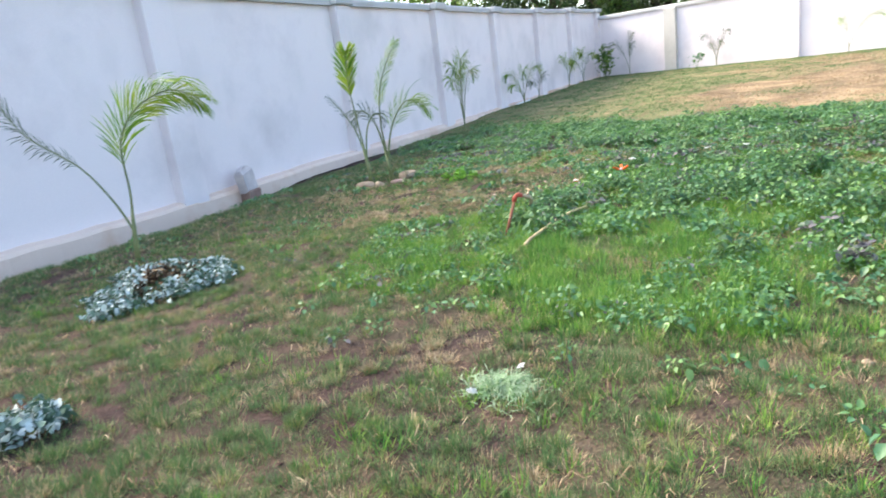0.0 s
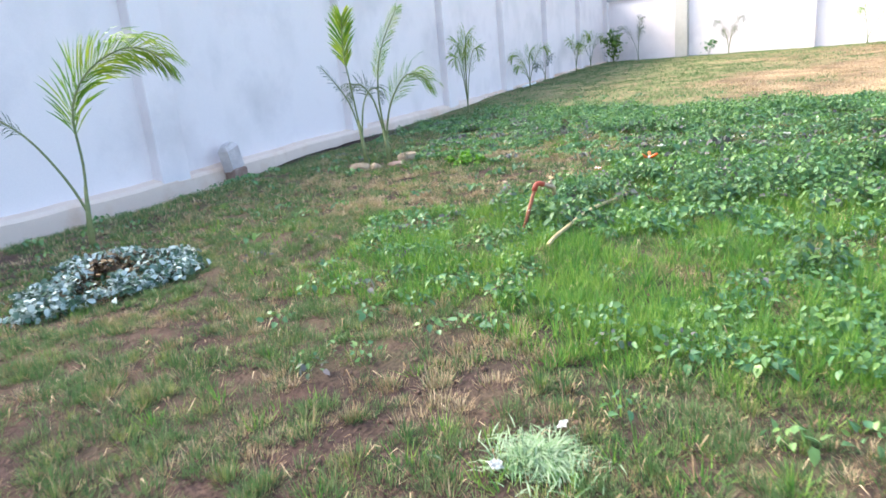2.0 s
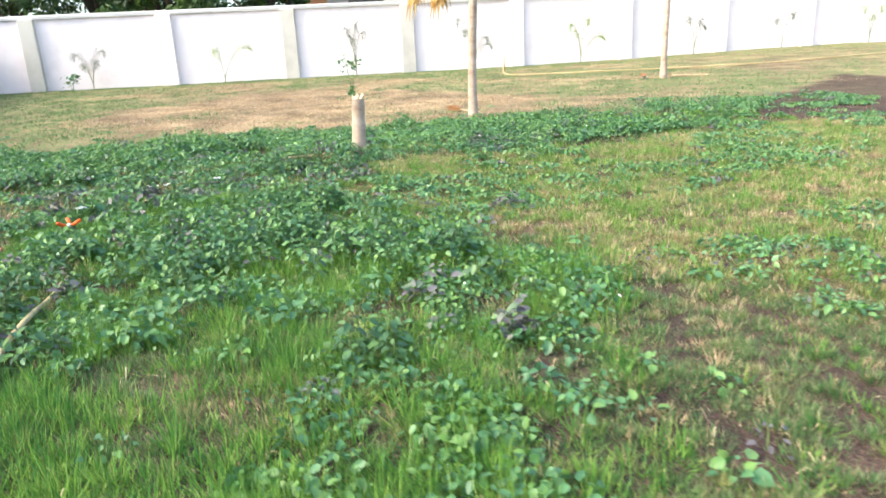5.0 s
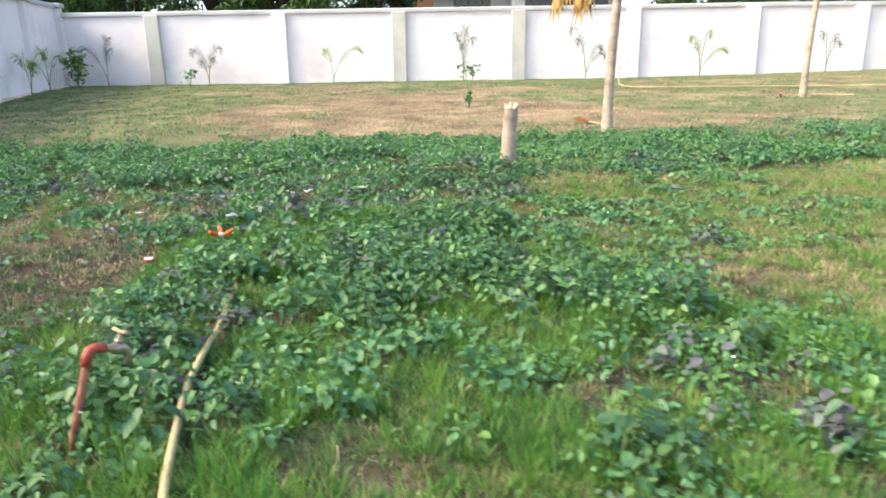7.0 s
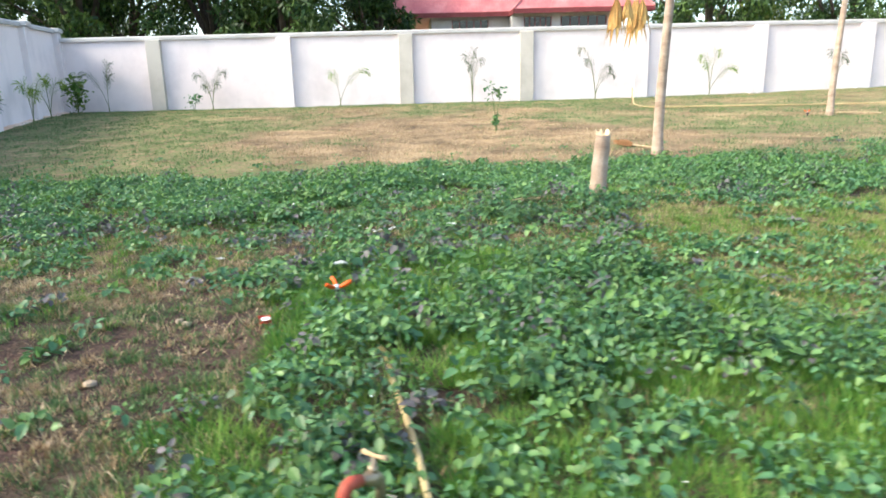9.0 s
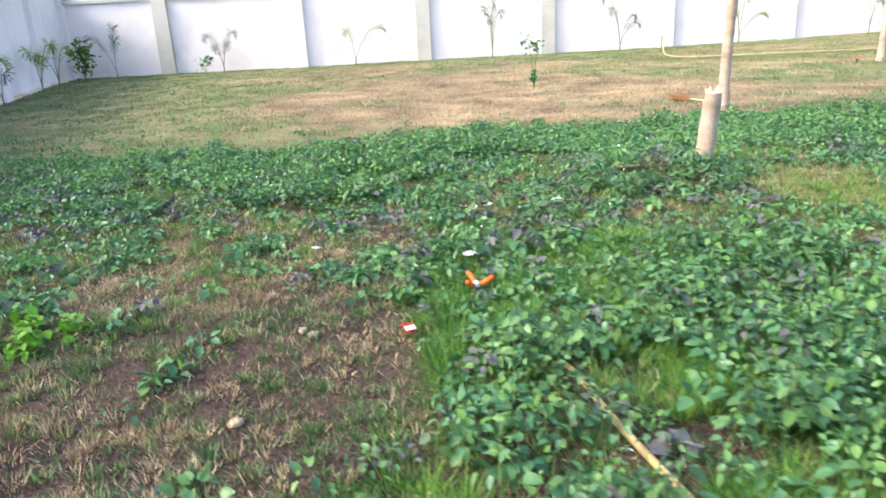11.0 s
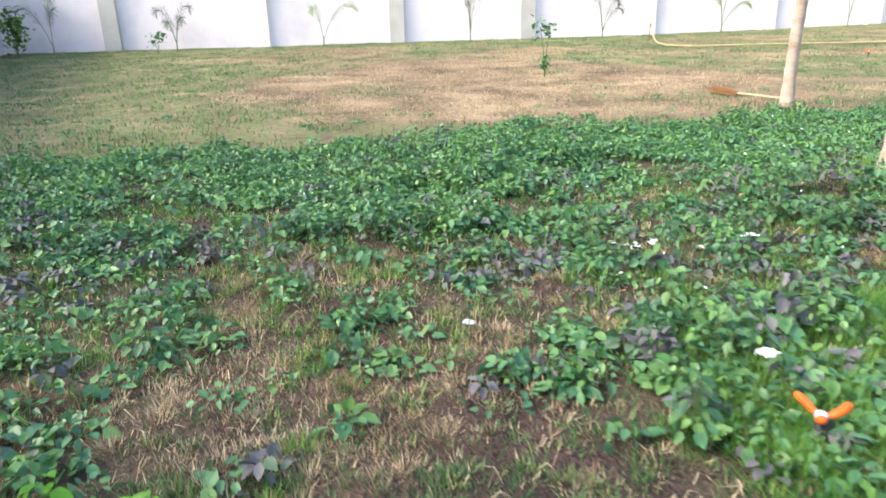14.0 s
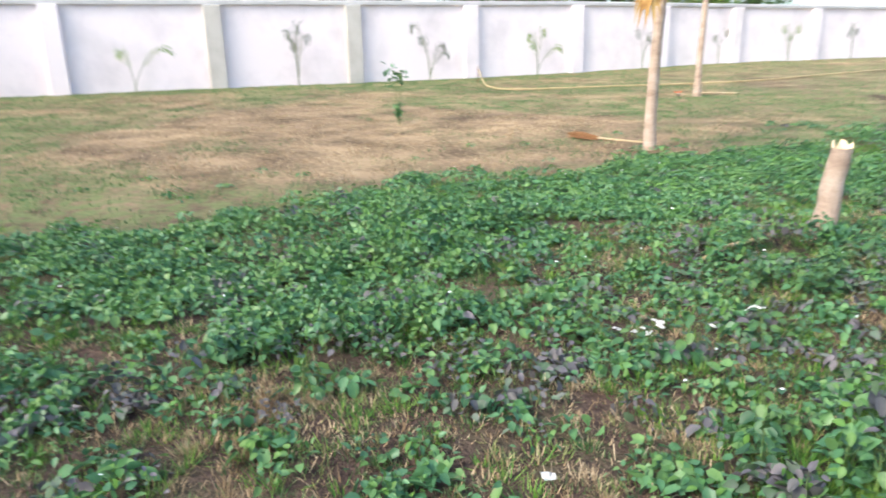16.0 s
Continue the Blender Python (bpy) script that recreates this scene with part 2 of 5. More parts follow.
M_BRASS = material("dull_brass", [(0.26, 0.20, 0.13), (0.38, 0.31, 0.22)], rough=0.38, scale=25, fine=120, bump=0.1, metal=0.75)
M_REDPLASTIC = material("red_fitting", [(0.27, 0.04, 0.027), (0.34, 0.07, 0.04)], rough=0.5, scale=20, fine=90, bump=0.05)
M_ORANGE = material("orange_plastic", [(0.62, 0.085, 0.008), (0.70, 0.12, 0.012)], rough=0.4, scale=12, fine=60, bump=0.03)
M_BLACK = material("black_plastic", [(0.012, 0.012, 0.013), (0.03, 0.03, 0.032)], rough=0.5, scale=12, fine=60, bump=0.05)
M_GREYP = material("grey_plastic", [(0.42, 0.43, 0.45), (0.52, 0.53, 0.55)], rough=0.5, scale=12, fine=60, bump=0.03)
M_WHITE = material("white_litter", [(0.70, 0.70, 0.68), (0.82, 0.82, 0.80)], rough=0.6, scale=14, fine=70, bump=0.1)
M_RED = material("red_print", [(0.60, 0.04, 0.03), (0.72, 0.08, 0.05)], rough=0.5, scale=14, fine=70, bump=0.05)
M_STONE = material("pale_stone", [(0.28, 0.21, 0.14), (0.42, 0.33, 0.23)], rough=0.9, scale=12, fine=70, bump=0.6)
M_STICK = material("dry_stick", [(0.38, 0.27, 0.15), (0.55, 0.44, 0.28)], rough=0.85, scale=12, fine=70, bump=0.4)
M_BROOM = material("broom_fibre", [(0.22, 0.11, 0.05), (0.36, 0.20, 0.10)], rough=0.9, scale=12, fine=70, bump=0.4, island=0.5)
M_ROOF = material("pinkish_red_roof_sheet", [(0.42, 0.10, 0.11), (0.52, 0.16, 0.16), (0.60, 0.24, 0.23)], rough=0.5, scale=0.8, fine=12, bump=0.1, spec=0.4)
M_FASCIA = material("dark_red_fascia", [(0.16, 0.03, 0.03), (0.22, 0.05, 0.05)], rough=0.6, scale=3, fine=30, bump=0.1)
M_HOUSE = material("pale_house_wall", [(0.50, 0.48, 0.47), (0.60, 0.58, 0.57)], rough=0.9, scale=1.5, fine=30, bump=0.2)
M_WINDOW = material("dark_window_glass", [(0.012, 0.014, 0.016), (0.02, 0.022, 0.025)], rough=0.12, scale=2, fine=9, bump=0, spec=0.6)
M_PVC = material("white_pvc", [(0.70, 0.70, 0.70), (0.80, 0.80, 0.79)], rough=0.4, scale=9, fine=50, bump=0.03)


# ---- mesh tools ----
def place(name, bm_or_mesh, mat, parent=None, smooth=False):
    if isinstance(bm_or_mesh, bmesh.types.BMesh):
        me = bpy.data.meshes.new(name)
        bm_or_mesh.to_mesh(me)
        bm_or_mesh.free()
    else:
        me = bm_or_mesh
    for m in (mat if isinstance(mat, (list, tuple)) else [mat]):
        me.materials.append(m)
    if smooth:
        me.polygons.foreach_set("use_smooth", np.ones(len(me.polygons), dtype=bool))
    ob = new(name, me)
    if parent is not None:
        ob.parent = parent
    return ob


def part(name, bm, mat, parent, label="", smooth=False):
    ob = place(name, bm, mat, parent, smooth)
    return tagged(ob, label) if label else ob


def thing(name, m, label, category, group="", kind=""):
    ob = new(name)
    ob.empty_display_size = 0.1
    ob.matrix_world = m
    return tagged(ob, label, category, group, kind)


def box(bm, x0, x1, y0, y1, z0, z1, bevel=0.0):
    vs = [bm.verts.new((x, y, z)) for z in (z0, z1) for x, y in ((x0, y0), (x1, y0), (x1, y1), (x0, y1))]
    fs = [bm.faces.new([vs[i] for i in f]) for f in ((3, 2, 1, 0), (4, 5, 6, 7), (0, 1, 5, 4), (1, 2, 6, 5), (2, 3, 7, 6), (3, 0, 4, 7))]
    if bevel:
        edges = list({e for f in fs for e in f.edges})
        bmesh.ops.bevel(bm, geom=edges, offset=bevel, segments=1, affect='EDGES', profile=0.5)
    return vs


def tube(bm, points, radii, sides=8, cap=True):
    """A round tube along points with a radius at each."""
    pts = [Vector(p) for p in points]
    rings = []
    side = None
    for i, p in enumerate(pts):
        d = (pts[min(i + 1, len(pts) - 1)] - pts[max(i - 1, 0)]).normalized()
        if side is None:
            side = d.orthogonal().normalized()
        side = (side - d * side.dot(d)).normalized()
        up = d.cross(side)
        r = radii[i] if isinstance(radii, (list, tuple)) else radii
        rings.append([bm.verts.new(p + r * (math.cos(a) * side + math.sin(a) * up)) for a in (2 * math.pi * k / sides for k in range(sides))])
    for a, b in zip(rings, rings[1:]):
        for k in range(sides):
            bm.faces.new((a[k], a[(k + 1) % sides], b[(k + 1) % sides], b[k]))
    if cap:
        bm.faces.new(rings[0][::-1])
        bm.faces.new(rings[-1])
    return rings


def raw_mesh(name, verts, faces):
    """A mesh from arrays: verts (n,3); faces (m,k) all of one size, or a list of such arrays."""
    me = bpy.data.meshes.new(name)
    groups = faces if isinstance(faces, list) else [faces]
    loops = np.concatenate([g.reshape(-1) for g in groups]).astype(np.int32)
    sizes = np.concatenate([np.full(len(g), g.shape[1], dtype=np.int32) for g in groups])
    starts = np.concatenate([[0], np.cumsum(sizes)[:-1]]).astype(np.int32)
    me.vertices.add(len(verts))
    me.vertices.foreach_set("co", np.ascontiguousarray(verts, dtype=np.float32).reshape(-1))
    me.loops.add(len(loops))
    me.loops.foreach_set("vertex_index", loops)
    me.polygons.add(len(sizes))
    me.polygons.foreach_set("loop_start", starts)
    me.polygons.foreach_set("loop_total", sizes)
    me.update(calc_edges=True)
    me.validate()
    return me


# smooth value noise on arrays
_G = np.random.RandomState(7).rand(256, 256)


def vnoise(x, y):
    xi, yi = np.floor(x).astype(int), np.floor(y).astype(int)
    fx, fy = x - xi, y - yi
    fx, fy = fx * fx * (3 - 2 * fx), fy * fy * (3 - 2 * fy)
    a, b = _G[xi % 256, yi % 256], _G[(xi + 1) % 256, yi % 256]
    c, d = _G[xi % 256, (yi + 1) % 256], _G[(xi + 1) % 256, (yi + 1) % 256]
    return (a * (1 - fx) + b * fx) * (1 - fy) + (c * (1 - fx) + d * fx) * fy


def fbm(x, y, f):
    return (vnoise(x * f, y * f) + 0.5 * vnoise(x * f * 2.1 + 9, y * f * 2.1 + 4) + 0.25 * vnoise(x * f * 4.3 + 3, y * f * 4.3 + 8)) / 1.75


def smooth(a, b, v):
    t = np.clip((v - a) / (b - a), 0, 1)
    return t * t * (3 - 2 * t)


# ---- plan ----
CX, CY = 29.59, 17.62           # inner corner of the two walls
WA = math.radians(14.3)         # bearing of the left wall
WD = np.array([math.cos(WA), math.sin(WA)])
WN = np.array([-WD[1], WD[0]])


def wall_dist(x, y):
    """Distance in front of the left wall."""
    return -((x - CX) * WN[0] + (y - CY) * WN[1])


def ground_z(x, y):
    x, y = np.asarray(x, dtype=float), np.asarray(y, dtype=float)
    rise = 0.32 * smooth(13.0, 29.6, x) + 0.22 * smooth(-4.0, -20.0, y) * smooth(12.0, 29.0, x)
    drop = np.interp(x, [4.5, 7.5, 11.0, 17.0], [0.50, 0.27, 0.20, 0.0])
    fall = drop * (1 - smooth(0.4, 2.6, wall_dist(x, y)))
    rise = rise + 0.10 * np.exp(-((x - 8.5) ** 2 + (y - 2.1) ** 2) / 1.6)
    near = (np.abs(x) < 60) & (np.abs(y) < 60)
    rough = np.where(near, 0.05 * (fbm(x, y, 0.9) - 0.5) + 0.045 * (fbm(x + 31, y + 17, 3.1) - 0.5), 0)
    return rise - fall + rough


def gz(x, y):
    return float(ground_z(np.array([x]), np.array([y]))[0])


# ---- zones of growth ----
def inside(x, y, poly):
    c = np.zeros(x.shape, dtype=bool)
    for (x0, y0), (x1, y1) in zip(poly, poly[1:] + poly[:1]):
        cross = ((y0 > y) != (y1 > y)) & (x < (x1 - x0) * (y - y0) / (y1 - y0 + 1e-9) + x0)
        c ^= cross
    return c


def zone(x, y, poly, blur=0.35):
    """Polygon with wavering, feathered edges."""
    tot = np.zeros(x.shape)
    for k, (f, a) in enumerate(((0.9, 1.3), (1.9, 0.9), (4.0, 0.5))):
        wx = x + (fbm(x + 13 * k, y, f) - 0.5) * 2 * blur * a
        wy = y + (fbm(x, y + 29 * k + 7, f) - 0.5) * 2 * blur * a
        tot += inside(wx, wy, poly)
    return tot / 3


Z_NEARWEED = [(3.75, 4.75), (5.2, 4.55), (5.75, 4.75), (6.5, 4.75), (7.0, 3.5), (6.6, 2.6), (5.9, 1.8), (4.9, 1.5), (4.3, 1.8), (3.9, 2.5), (3.7, 3.1), (3.4, 3.7)]
Z_OPEN = [(6.1, 5.2), (6.9, 5.2), (7.4, 5.4), (8.2, 5.95), (8.1, 6.5), (7.0, 6.3), (6.6, 6.9), (6.1, 6.5), (5.8, 5.8)]
Z_RUST = [(0.9, 3.3), (1.4, 3.65), (2.05, 3.15), (1.9, 2.8), (1.3, 2.9)]
Z_BAND = [(8.1, 10.5), (8.2, 7.0), (8.1, 5.7), (8.3, 4.0), (8.2, 2.0), (8.9, -0.5), (9.4, -3.0), (12.6, -5.5), (12.9, -3.5), (11.6, -1.5), (12.4, 0.6), (11.4, 2.1), (12.6, 2.9), (12.2, 4.6), (11.0, 6.4), (11.2, 8.0), (10.7, 10.8)]
Z_MID = [(5.9, 7.8), (8.2, 8.6), (8.2, 2.0), (7.0, 2.2), (6.6, 4.4), (6.2, 5.2), (5.8, 6.2)]
Z_LUSH = [(2.0, 4.7), (3.5, 5.5), (3.9, 4.7), (3.6, 3.0), (4.9, 1.7), (4.2, 0.9), (2.7, 1.3), (2.1, 2.2), (1.75, 2.9), (2.05, 3.6)]
Z_BROWN = [(3.2, 6.4), (4.4, 7.8), (5.3, 7.4), (5.2, 5.9), (3.9, 5.1)]
Z_BARE = [(4.6, 5.3), (5.3, 5.75), (5.95, 5.35), (5.85, 4.85), (5.2, 4.7), (4.5, 4.9)]
Z_RIGHT = [(4.1, 0.9), (5.5, 1.5), (7.1, 2.5), (8.2, 2.0), (8.4, 0.5), (9.2, -3.0), (13.0, -6.5), (18.0, -12.0), (6.0, -16.0), (3.0, -8.0), (3.2, 0.2)]
Z_DIRT = [(7.6, -2.4), (9.5, -2.9), (13.3, -5.8), (17.5, -10.8), (12.0, -10.5), (7.2, -4.5)]
Z_STRAW = [(12.4, 3.8), (12.2, 1.6), (13.4, -1.0), (16.5, -2.0), (20.5, 0.5), (22.0, 4.8), (17.5, 7.8), (13.5, 9.2)]


def far_green(x, y):
    """Where the far grass stays green: below the left wall, along the far wall, away from the dry heart."""
    return (1.0 - smooth(3.0, 8.0, wall_dist(x, y)) + 0.9 * smooth(26.0, 28.5, x) + 0.5 * smooth(-3.0, -7.0, y) * (1 - smooth(17.0, 21.0, x))
            - 0.6 * zone(x, y, Z_STRAW, 0.9) - 0.5 * zone(x, y, Z_DIRT, 0.6) + 0.6 * smooth(3.0, 7.0, y) * (1 - smooth(13.0, 18.0, x)) + 0.36)


# ---- ground ----
def build_ground():
    xs = np.concatenate([[-600, -200, -80, -30], np.arange(-12, 32.01, 0.19), [36, 45, 60, 100, 220, 600]])
    ys = np.concatenate([[-600, -200, -80, -45], np.arange(-30, 20.01, 0.19), [26, 40, 80, 220, 600]])
    X, Y = np.meshgrid(xs, ys, indexing='ij')
    Z = ground_z(X, Y)
    nx, ny = X.shape
    idx = np.arange(nx * ny).reshape(nx, ny)
    quads = np.stack([idx[:-1, :-1], idx[1:, :-1], idx[1:, 1:], idx[:-1, 1:]], -1).reshape(-1, 4)
    ob = place("ground", raw_mesh("ground", np.stack([X, Y, Z], -1).reshape(-1, 3), quads), M_GROUND, smooth=True)
    th = smooth(9.5, 14.0, X) * 0.8 + 0.10 * zone(X, Y, Z_MID, 0.5) + 0.25 * zone(X, Y, Z_RIGHT, 0.5)
    th = np.clip(th * (0.55 + 0.9 * fbm(X, Y, 0.5)), 0, 1) * (1 - 0.85 * zone(X, Y, Z_DIRT, 0.7))
    at = ob.data.attributes.new("thatch", 'FLOAT', 'POINT')
    at.data.foreach_set("value", th.reshape(-1).astype(np.float32))
    tf = far_green(X, Y) + 1.4 * (fbm(X, Y, 0.55) - 0.5)
    tf = smooth(-0.25, 0.9, tf) * smooth(9.0, 13.0, X) + 0.16 * (1 - smooth(7.0, 9.0, X)) * smooth(0.38, 0.58, fbm(X + 2, Y + 19, 1.4)) * (1 - zone(X, Y, Z_BARE, 0.3)) * (1 - 0.7 * zone(X, Y, Z_BROWN, 0.3))
    tf = tf * (1 - 0.9 * zone(X, Y, Z_DIRT, 0.7))
    at = ob.data.attributes.new("turf", 'FLOAT', 'POINT')
    at.data.foreach_set("value", tf.reshape(-1).astype(np.float32))
    tagged(ob, "reddish brown garden soil with dry thatch and bare patches", "ground", kind="structure")


build_ground()


# ---- walls ----
def wall_run(name, origin, angle, stations, tops, feet, thick, pil_w, label, step_caps=False, cream=()):
    """A plastered boundary wall along local x (stations), inner face at local y = 0; pilasters stand proud to -y."""
    root = thing(name, Matrix.Translation((*origin, 0)) @ Matrix.Rotation(angle, 4, 'Z'), label, "wall", kind="structure")
    for i, (a, b) in enumerate(zip(stations, stations[1:])):
        ta, tb = tops[i], tops[i + 1]
        low = min(feet[i], feet[i + 1]) - 0.5
        bm = bmesh.new()
        n = max(2, int((b - a) / 0.6))
        for k in range(n):
            u0, u1 = a + (b - a) * k / n, a + (b - a) * (k + 1) / n
            z0, z1 = ta + (tb - ta) * k / n, ta + (tb - ta) * (k + 1) / n
            vs = [bm.verts.new(p) for p in ((u0, 0, low), (u1, 0, low), (u1, 0, z1), (u0, 0, z0), (u0, thick, low), (u1, thick, low), (u1, thick, z1), (u0, thick, z0))]
            for f in ((0, 1, 2, 3), (5, 4, 7, 6), (3, 2, 6, 7), (1, 0, 4, 5)):
                bm.faces.new([vs[j] for j in f])
        bmesh.ops.remove_doubles(bm, verts=bm.verts[:], dist=0.001)
        part("wall_panel", bm, M_WALL, root)
        # coping with a drip edge
        bm = bmesh.new()
        prof = [(-0.10, 0.0), (-0.10, 0.11), (-0.06, 0.15), (thick + 0.06, 0.15), (thick + 0.10, 0.11), (thick + 0.10, 0.0)]
        lo = [bm.verts.new((a - 0.003, y, ta + z)) for y, z in prof]
        hi = [bm.verts.new((b + 0.003, y, tb + z)) for y, z in prof]
        for j in range(len(prof)):
            k = (j + 1) % len(prof)
            bm.faces.new((lo[j], lo[k], hi[k], hi[j]))
        bm.faces.new(lo[::-1])
        bm.faces.new(hi)
        bmesh.ops.recalc_face_normals(bm, faces=bm.faces[:])
        part("coping", bm, M_COPING, root, "grey cement coping along the wall top")
    for i, s in enumerate(stations):
        bm = bmesh.new()
        box(bm, s - pil_w / 2, s + pil_w / 2, -0.19, 0.03, feet[i], tops[i] - 0.002, bevel=0.015)
        p = part("pilaster", bm, M_PILASTER if i in cream else M_WALL, root, "stained cream pilaster" if i in cream else "")
        if step_caps:
            bm = bmesh.new()
            box(bm, s - pil_w / 2 - 0.06, s + pil_w / 2 + 0.06, -0.27, thick + 0.12, tops[i] + 0.004, tops[i] + 0.17, bevel=0.02)
            part("pilaster_cap", bm, M_COPING, root)
    return root


# left wall: stations measured along it, 0 at the corner, increasing backwards through negative x
L_ST = [-44.0, -39.6, -35.2, -30.7, -25.93, -21.05, -16.6, -12.6, -8.5, -4.3]
L_TOP = [3.0, 3.0, 3.0, 3.0, 3.03, 3.0, 3.02, 3.03, 3.10, 3.22]
L_FEET = [-0.2, -0.2, -0.2, -0.22, -0.22, -0.06, -0.05, -0.05, 0.0, 0.1]
wall_left = wall_run("wall_left", (CX, CY), WA, L_ST + [0.05], L_TOP + [3.30], L_FEET + [0.15], 0.22, 0.52, "long white plastered boundary wall, bluish in shade, with grey coping", step_caps=True)


def build_footing():
    """The rough footing ledge at the foot of the left wall."""
    rnd = random.Random(4)
    for a, b in zip(L_ST, L_ST[1:] + [0.0]):
        bm = bmesh.new()
        n = 14
        rows = []
        for k in range(n + 1):
            u = a + (b - a) * k / n
            x, y = CX + WD[0] * u, CY + WD[1] * u
            g = gz(x - WN[0] * 0.2, y - WN[1] * 0.2)
            top = max(np.interp(u, [-44, -26, -21, -16, -8, 0], [-0.15, -0.13, -0.03, 0.02, 0.14, 0.32]), g + 0.02) + rnd.uniform(-0.012, 0.012)
            out = 0.20 + rnd.uniform(-0.025, 0.025)
            rows.append([bm.verts.new(p) for p in ((u, 0.01, top + 0.03), (u, -out + 0.04, top), (u, -out, top - 0.05), (u, -out - 0.03, g - 0.35))])
        for r0, r1 in zip(rows, rows[1:]):
            for j in range(3):
                bm.faces.new((r0[j], r0[j + 1], r1[j + 1], r1[j]))
        bmesh.ops.recalc_face_normals(bm, faces=bm.faces[:])
        part("footing", bm, M_FOOT, wall_left, "stained cement footing ledge")


build_footing()

# far wall: local x runs towards -y of the world
F_Y = [13.9, 8.95, 4.28, -0.42, -4.95, -9.65, -13.95, -18.0, -22.9, -28.6, -33.4, -38.2, -43.0]
F_ST = [CY - y for y in F_Y]
F_TOP = [2.96] * 5 + [2.97, 2.95, 2.90, 2.86] + [2.84] * 4
F_FT = [0.3] * 4 + [0.35, 0.4] + [0.45] * 7
wall_far = wall_run("wall_far", (CX, CY), -math.pi / 2, [0.0] + F_ST, [2.96] + F_TOP, [0.25] + [f - 0.12 for f in F_FT], 0.22, 0.54, "long sunlit white plastered boundary wall with grey coping and pilasters", cream=(1, 3, 4))


# ---- house behind the far wall ----
def build_house():
    root = thing("house", pose(46, -3.6, 0, 0, 0, 0), "low pale house with a pinkish red hipped sheet roof", "house")
    bm = bmesh.new()
    box(bm, 0, 9, -4.9, 6.5, -0.2, 5.05)
    part("wall", bm, M_HOUSE, root, "pale grey rendered house wall")
    bm = bmesh.new()
    box(bm, -1.6, 0.05, -4.6, 1.7, -0.2, 5.05)
    part("wall", bm, M_HOUSE, root)

    def hip(x0, x1, y0, y1, z, ridge):
        bm = bmesh.new()
        w = min(x1 - x0, y1 - y0) / 2
        if y1 - y0 > x1 - x0:
            r = [((x0 + x1) / 2, y0 + w, z + ridge), ((x0 + x1) / 2, y1 - w, z + ridge)]
        else:
            r = [(x0 + w, (y0 + y1) / 2, z + ridge), (x1 - w, (y0 + y1) / 2, z + ridge)]
        c = [bm.verts.new(p) for p in ((x0, y0, z), (x1, y0, z), (x1, y1, z), (x0, y1, z))]
        t = [bm.verts.new(p) for p in r]
        if y1 - y0 > x1 - x0:
            fs = [(c[0], t[0], c[1]), (c[1], t[0], t[1], c[2]), (c[2], t[1], c[3]), (c[3], t[1], t[0], c[0])]
        else:
            fs = [(c[0], t[0], t[1], c[1]), (c[1], t[1], c[2]), (c[2], t[1], t[0], c[3]), (c[3], t[0], c[0])]
        for f in fs:
            bm.faces.new(f)
        bm.faces.new(c)
        bmesh.ops.recalc_face_normals(bm, faces=bm.faces[:])
        return bm, c

    for (x0, x1, y0, y1, rg) in ((-0.9, 13, -6.3, 9.6, 6.2), (-2.6, 8, -6.5, 1.75, 4.2)):
        bm, c = hip(x0, x1, y0, y1, 5.05, rg)
        roof = part("roof", bm, M_ROOF, root, "faded pinkish red roof sheets")
        bm = bmesh.new()
        for (a0, a1, b0, b1) in ((x0 - 0.03, x0 + 0.03, y0, y1), (x0, x1, y0 - 0.03, y0 + 0.03), (x0, x1, y1 - 0.03, y1 + 0.03)):
            box(bm, a0, a1, b0, b1, 4.80, 5.07)
        part("fascia", bm, M_FASCIA, roof)
        # sheet seams
        slope = rg / ((min(x1 - x0, y1 - y0)) / 2)
        bm = bmesh.new()
        w = min(x1 - x0, y1 - y0) / 2
        y = y0 + 0.5
        while y < y1 - 0.3:
            run = min(y - y0, y1 - y, w)
            tube(bm, [(x0 + 0.02, y, 5.09), (x0 + run, y, 5.09 + slope * run)], 0.018, 4)
            y += 0.42
        part("roof_seam", bm, M_ROOF, roof)
        bm = bmesh.new()
        tube(bm, [(x0, y0, 5.1), (x0 + w, y0 + w, 5.1 + rg)], 0.07, 5)
        tube(bm, [(x0, y1, 5.1), (x0 + w, y1 - w, 5.1 + rg)], 0.07, 5)
        part("hip_ridge", bm, M_ROOF, roof)
    for (x, y0, y1) in ((-1.62, -3.9, -1.2), (-1.62, -0.6, 1.0), (-0.02, 3.0, 5.2)):
        win = new("window")
        win.parent = root
        bm = bmesh.new()
        box(bm, x - 0.03, x + 0.02, y0, y1, 3.1, 4.65)
        part("pane", bm, M_WINDOW, win)
        bm = bmesh.new()
        for k in range(6):
            y = y0 + (y1 - y0) * k / 5
            box(bm, x - 0.06, x - 0.034, y - 0.025, y + 0.025, 3.05, 4.7)
        part("window_frame", bm, M_FASCIA, win)


build_house()


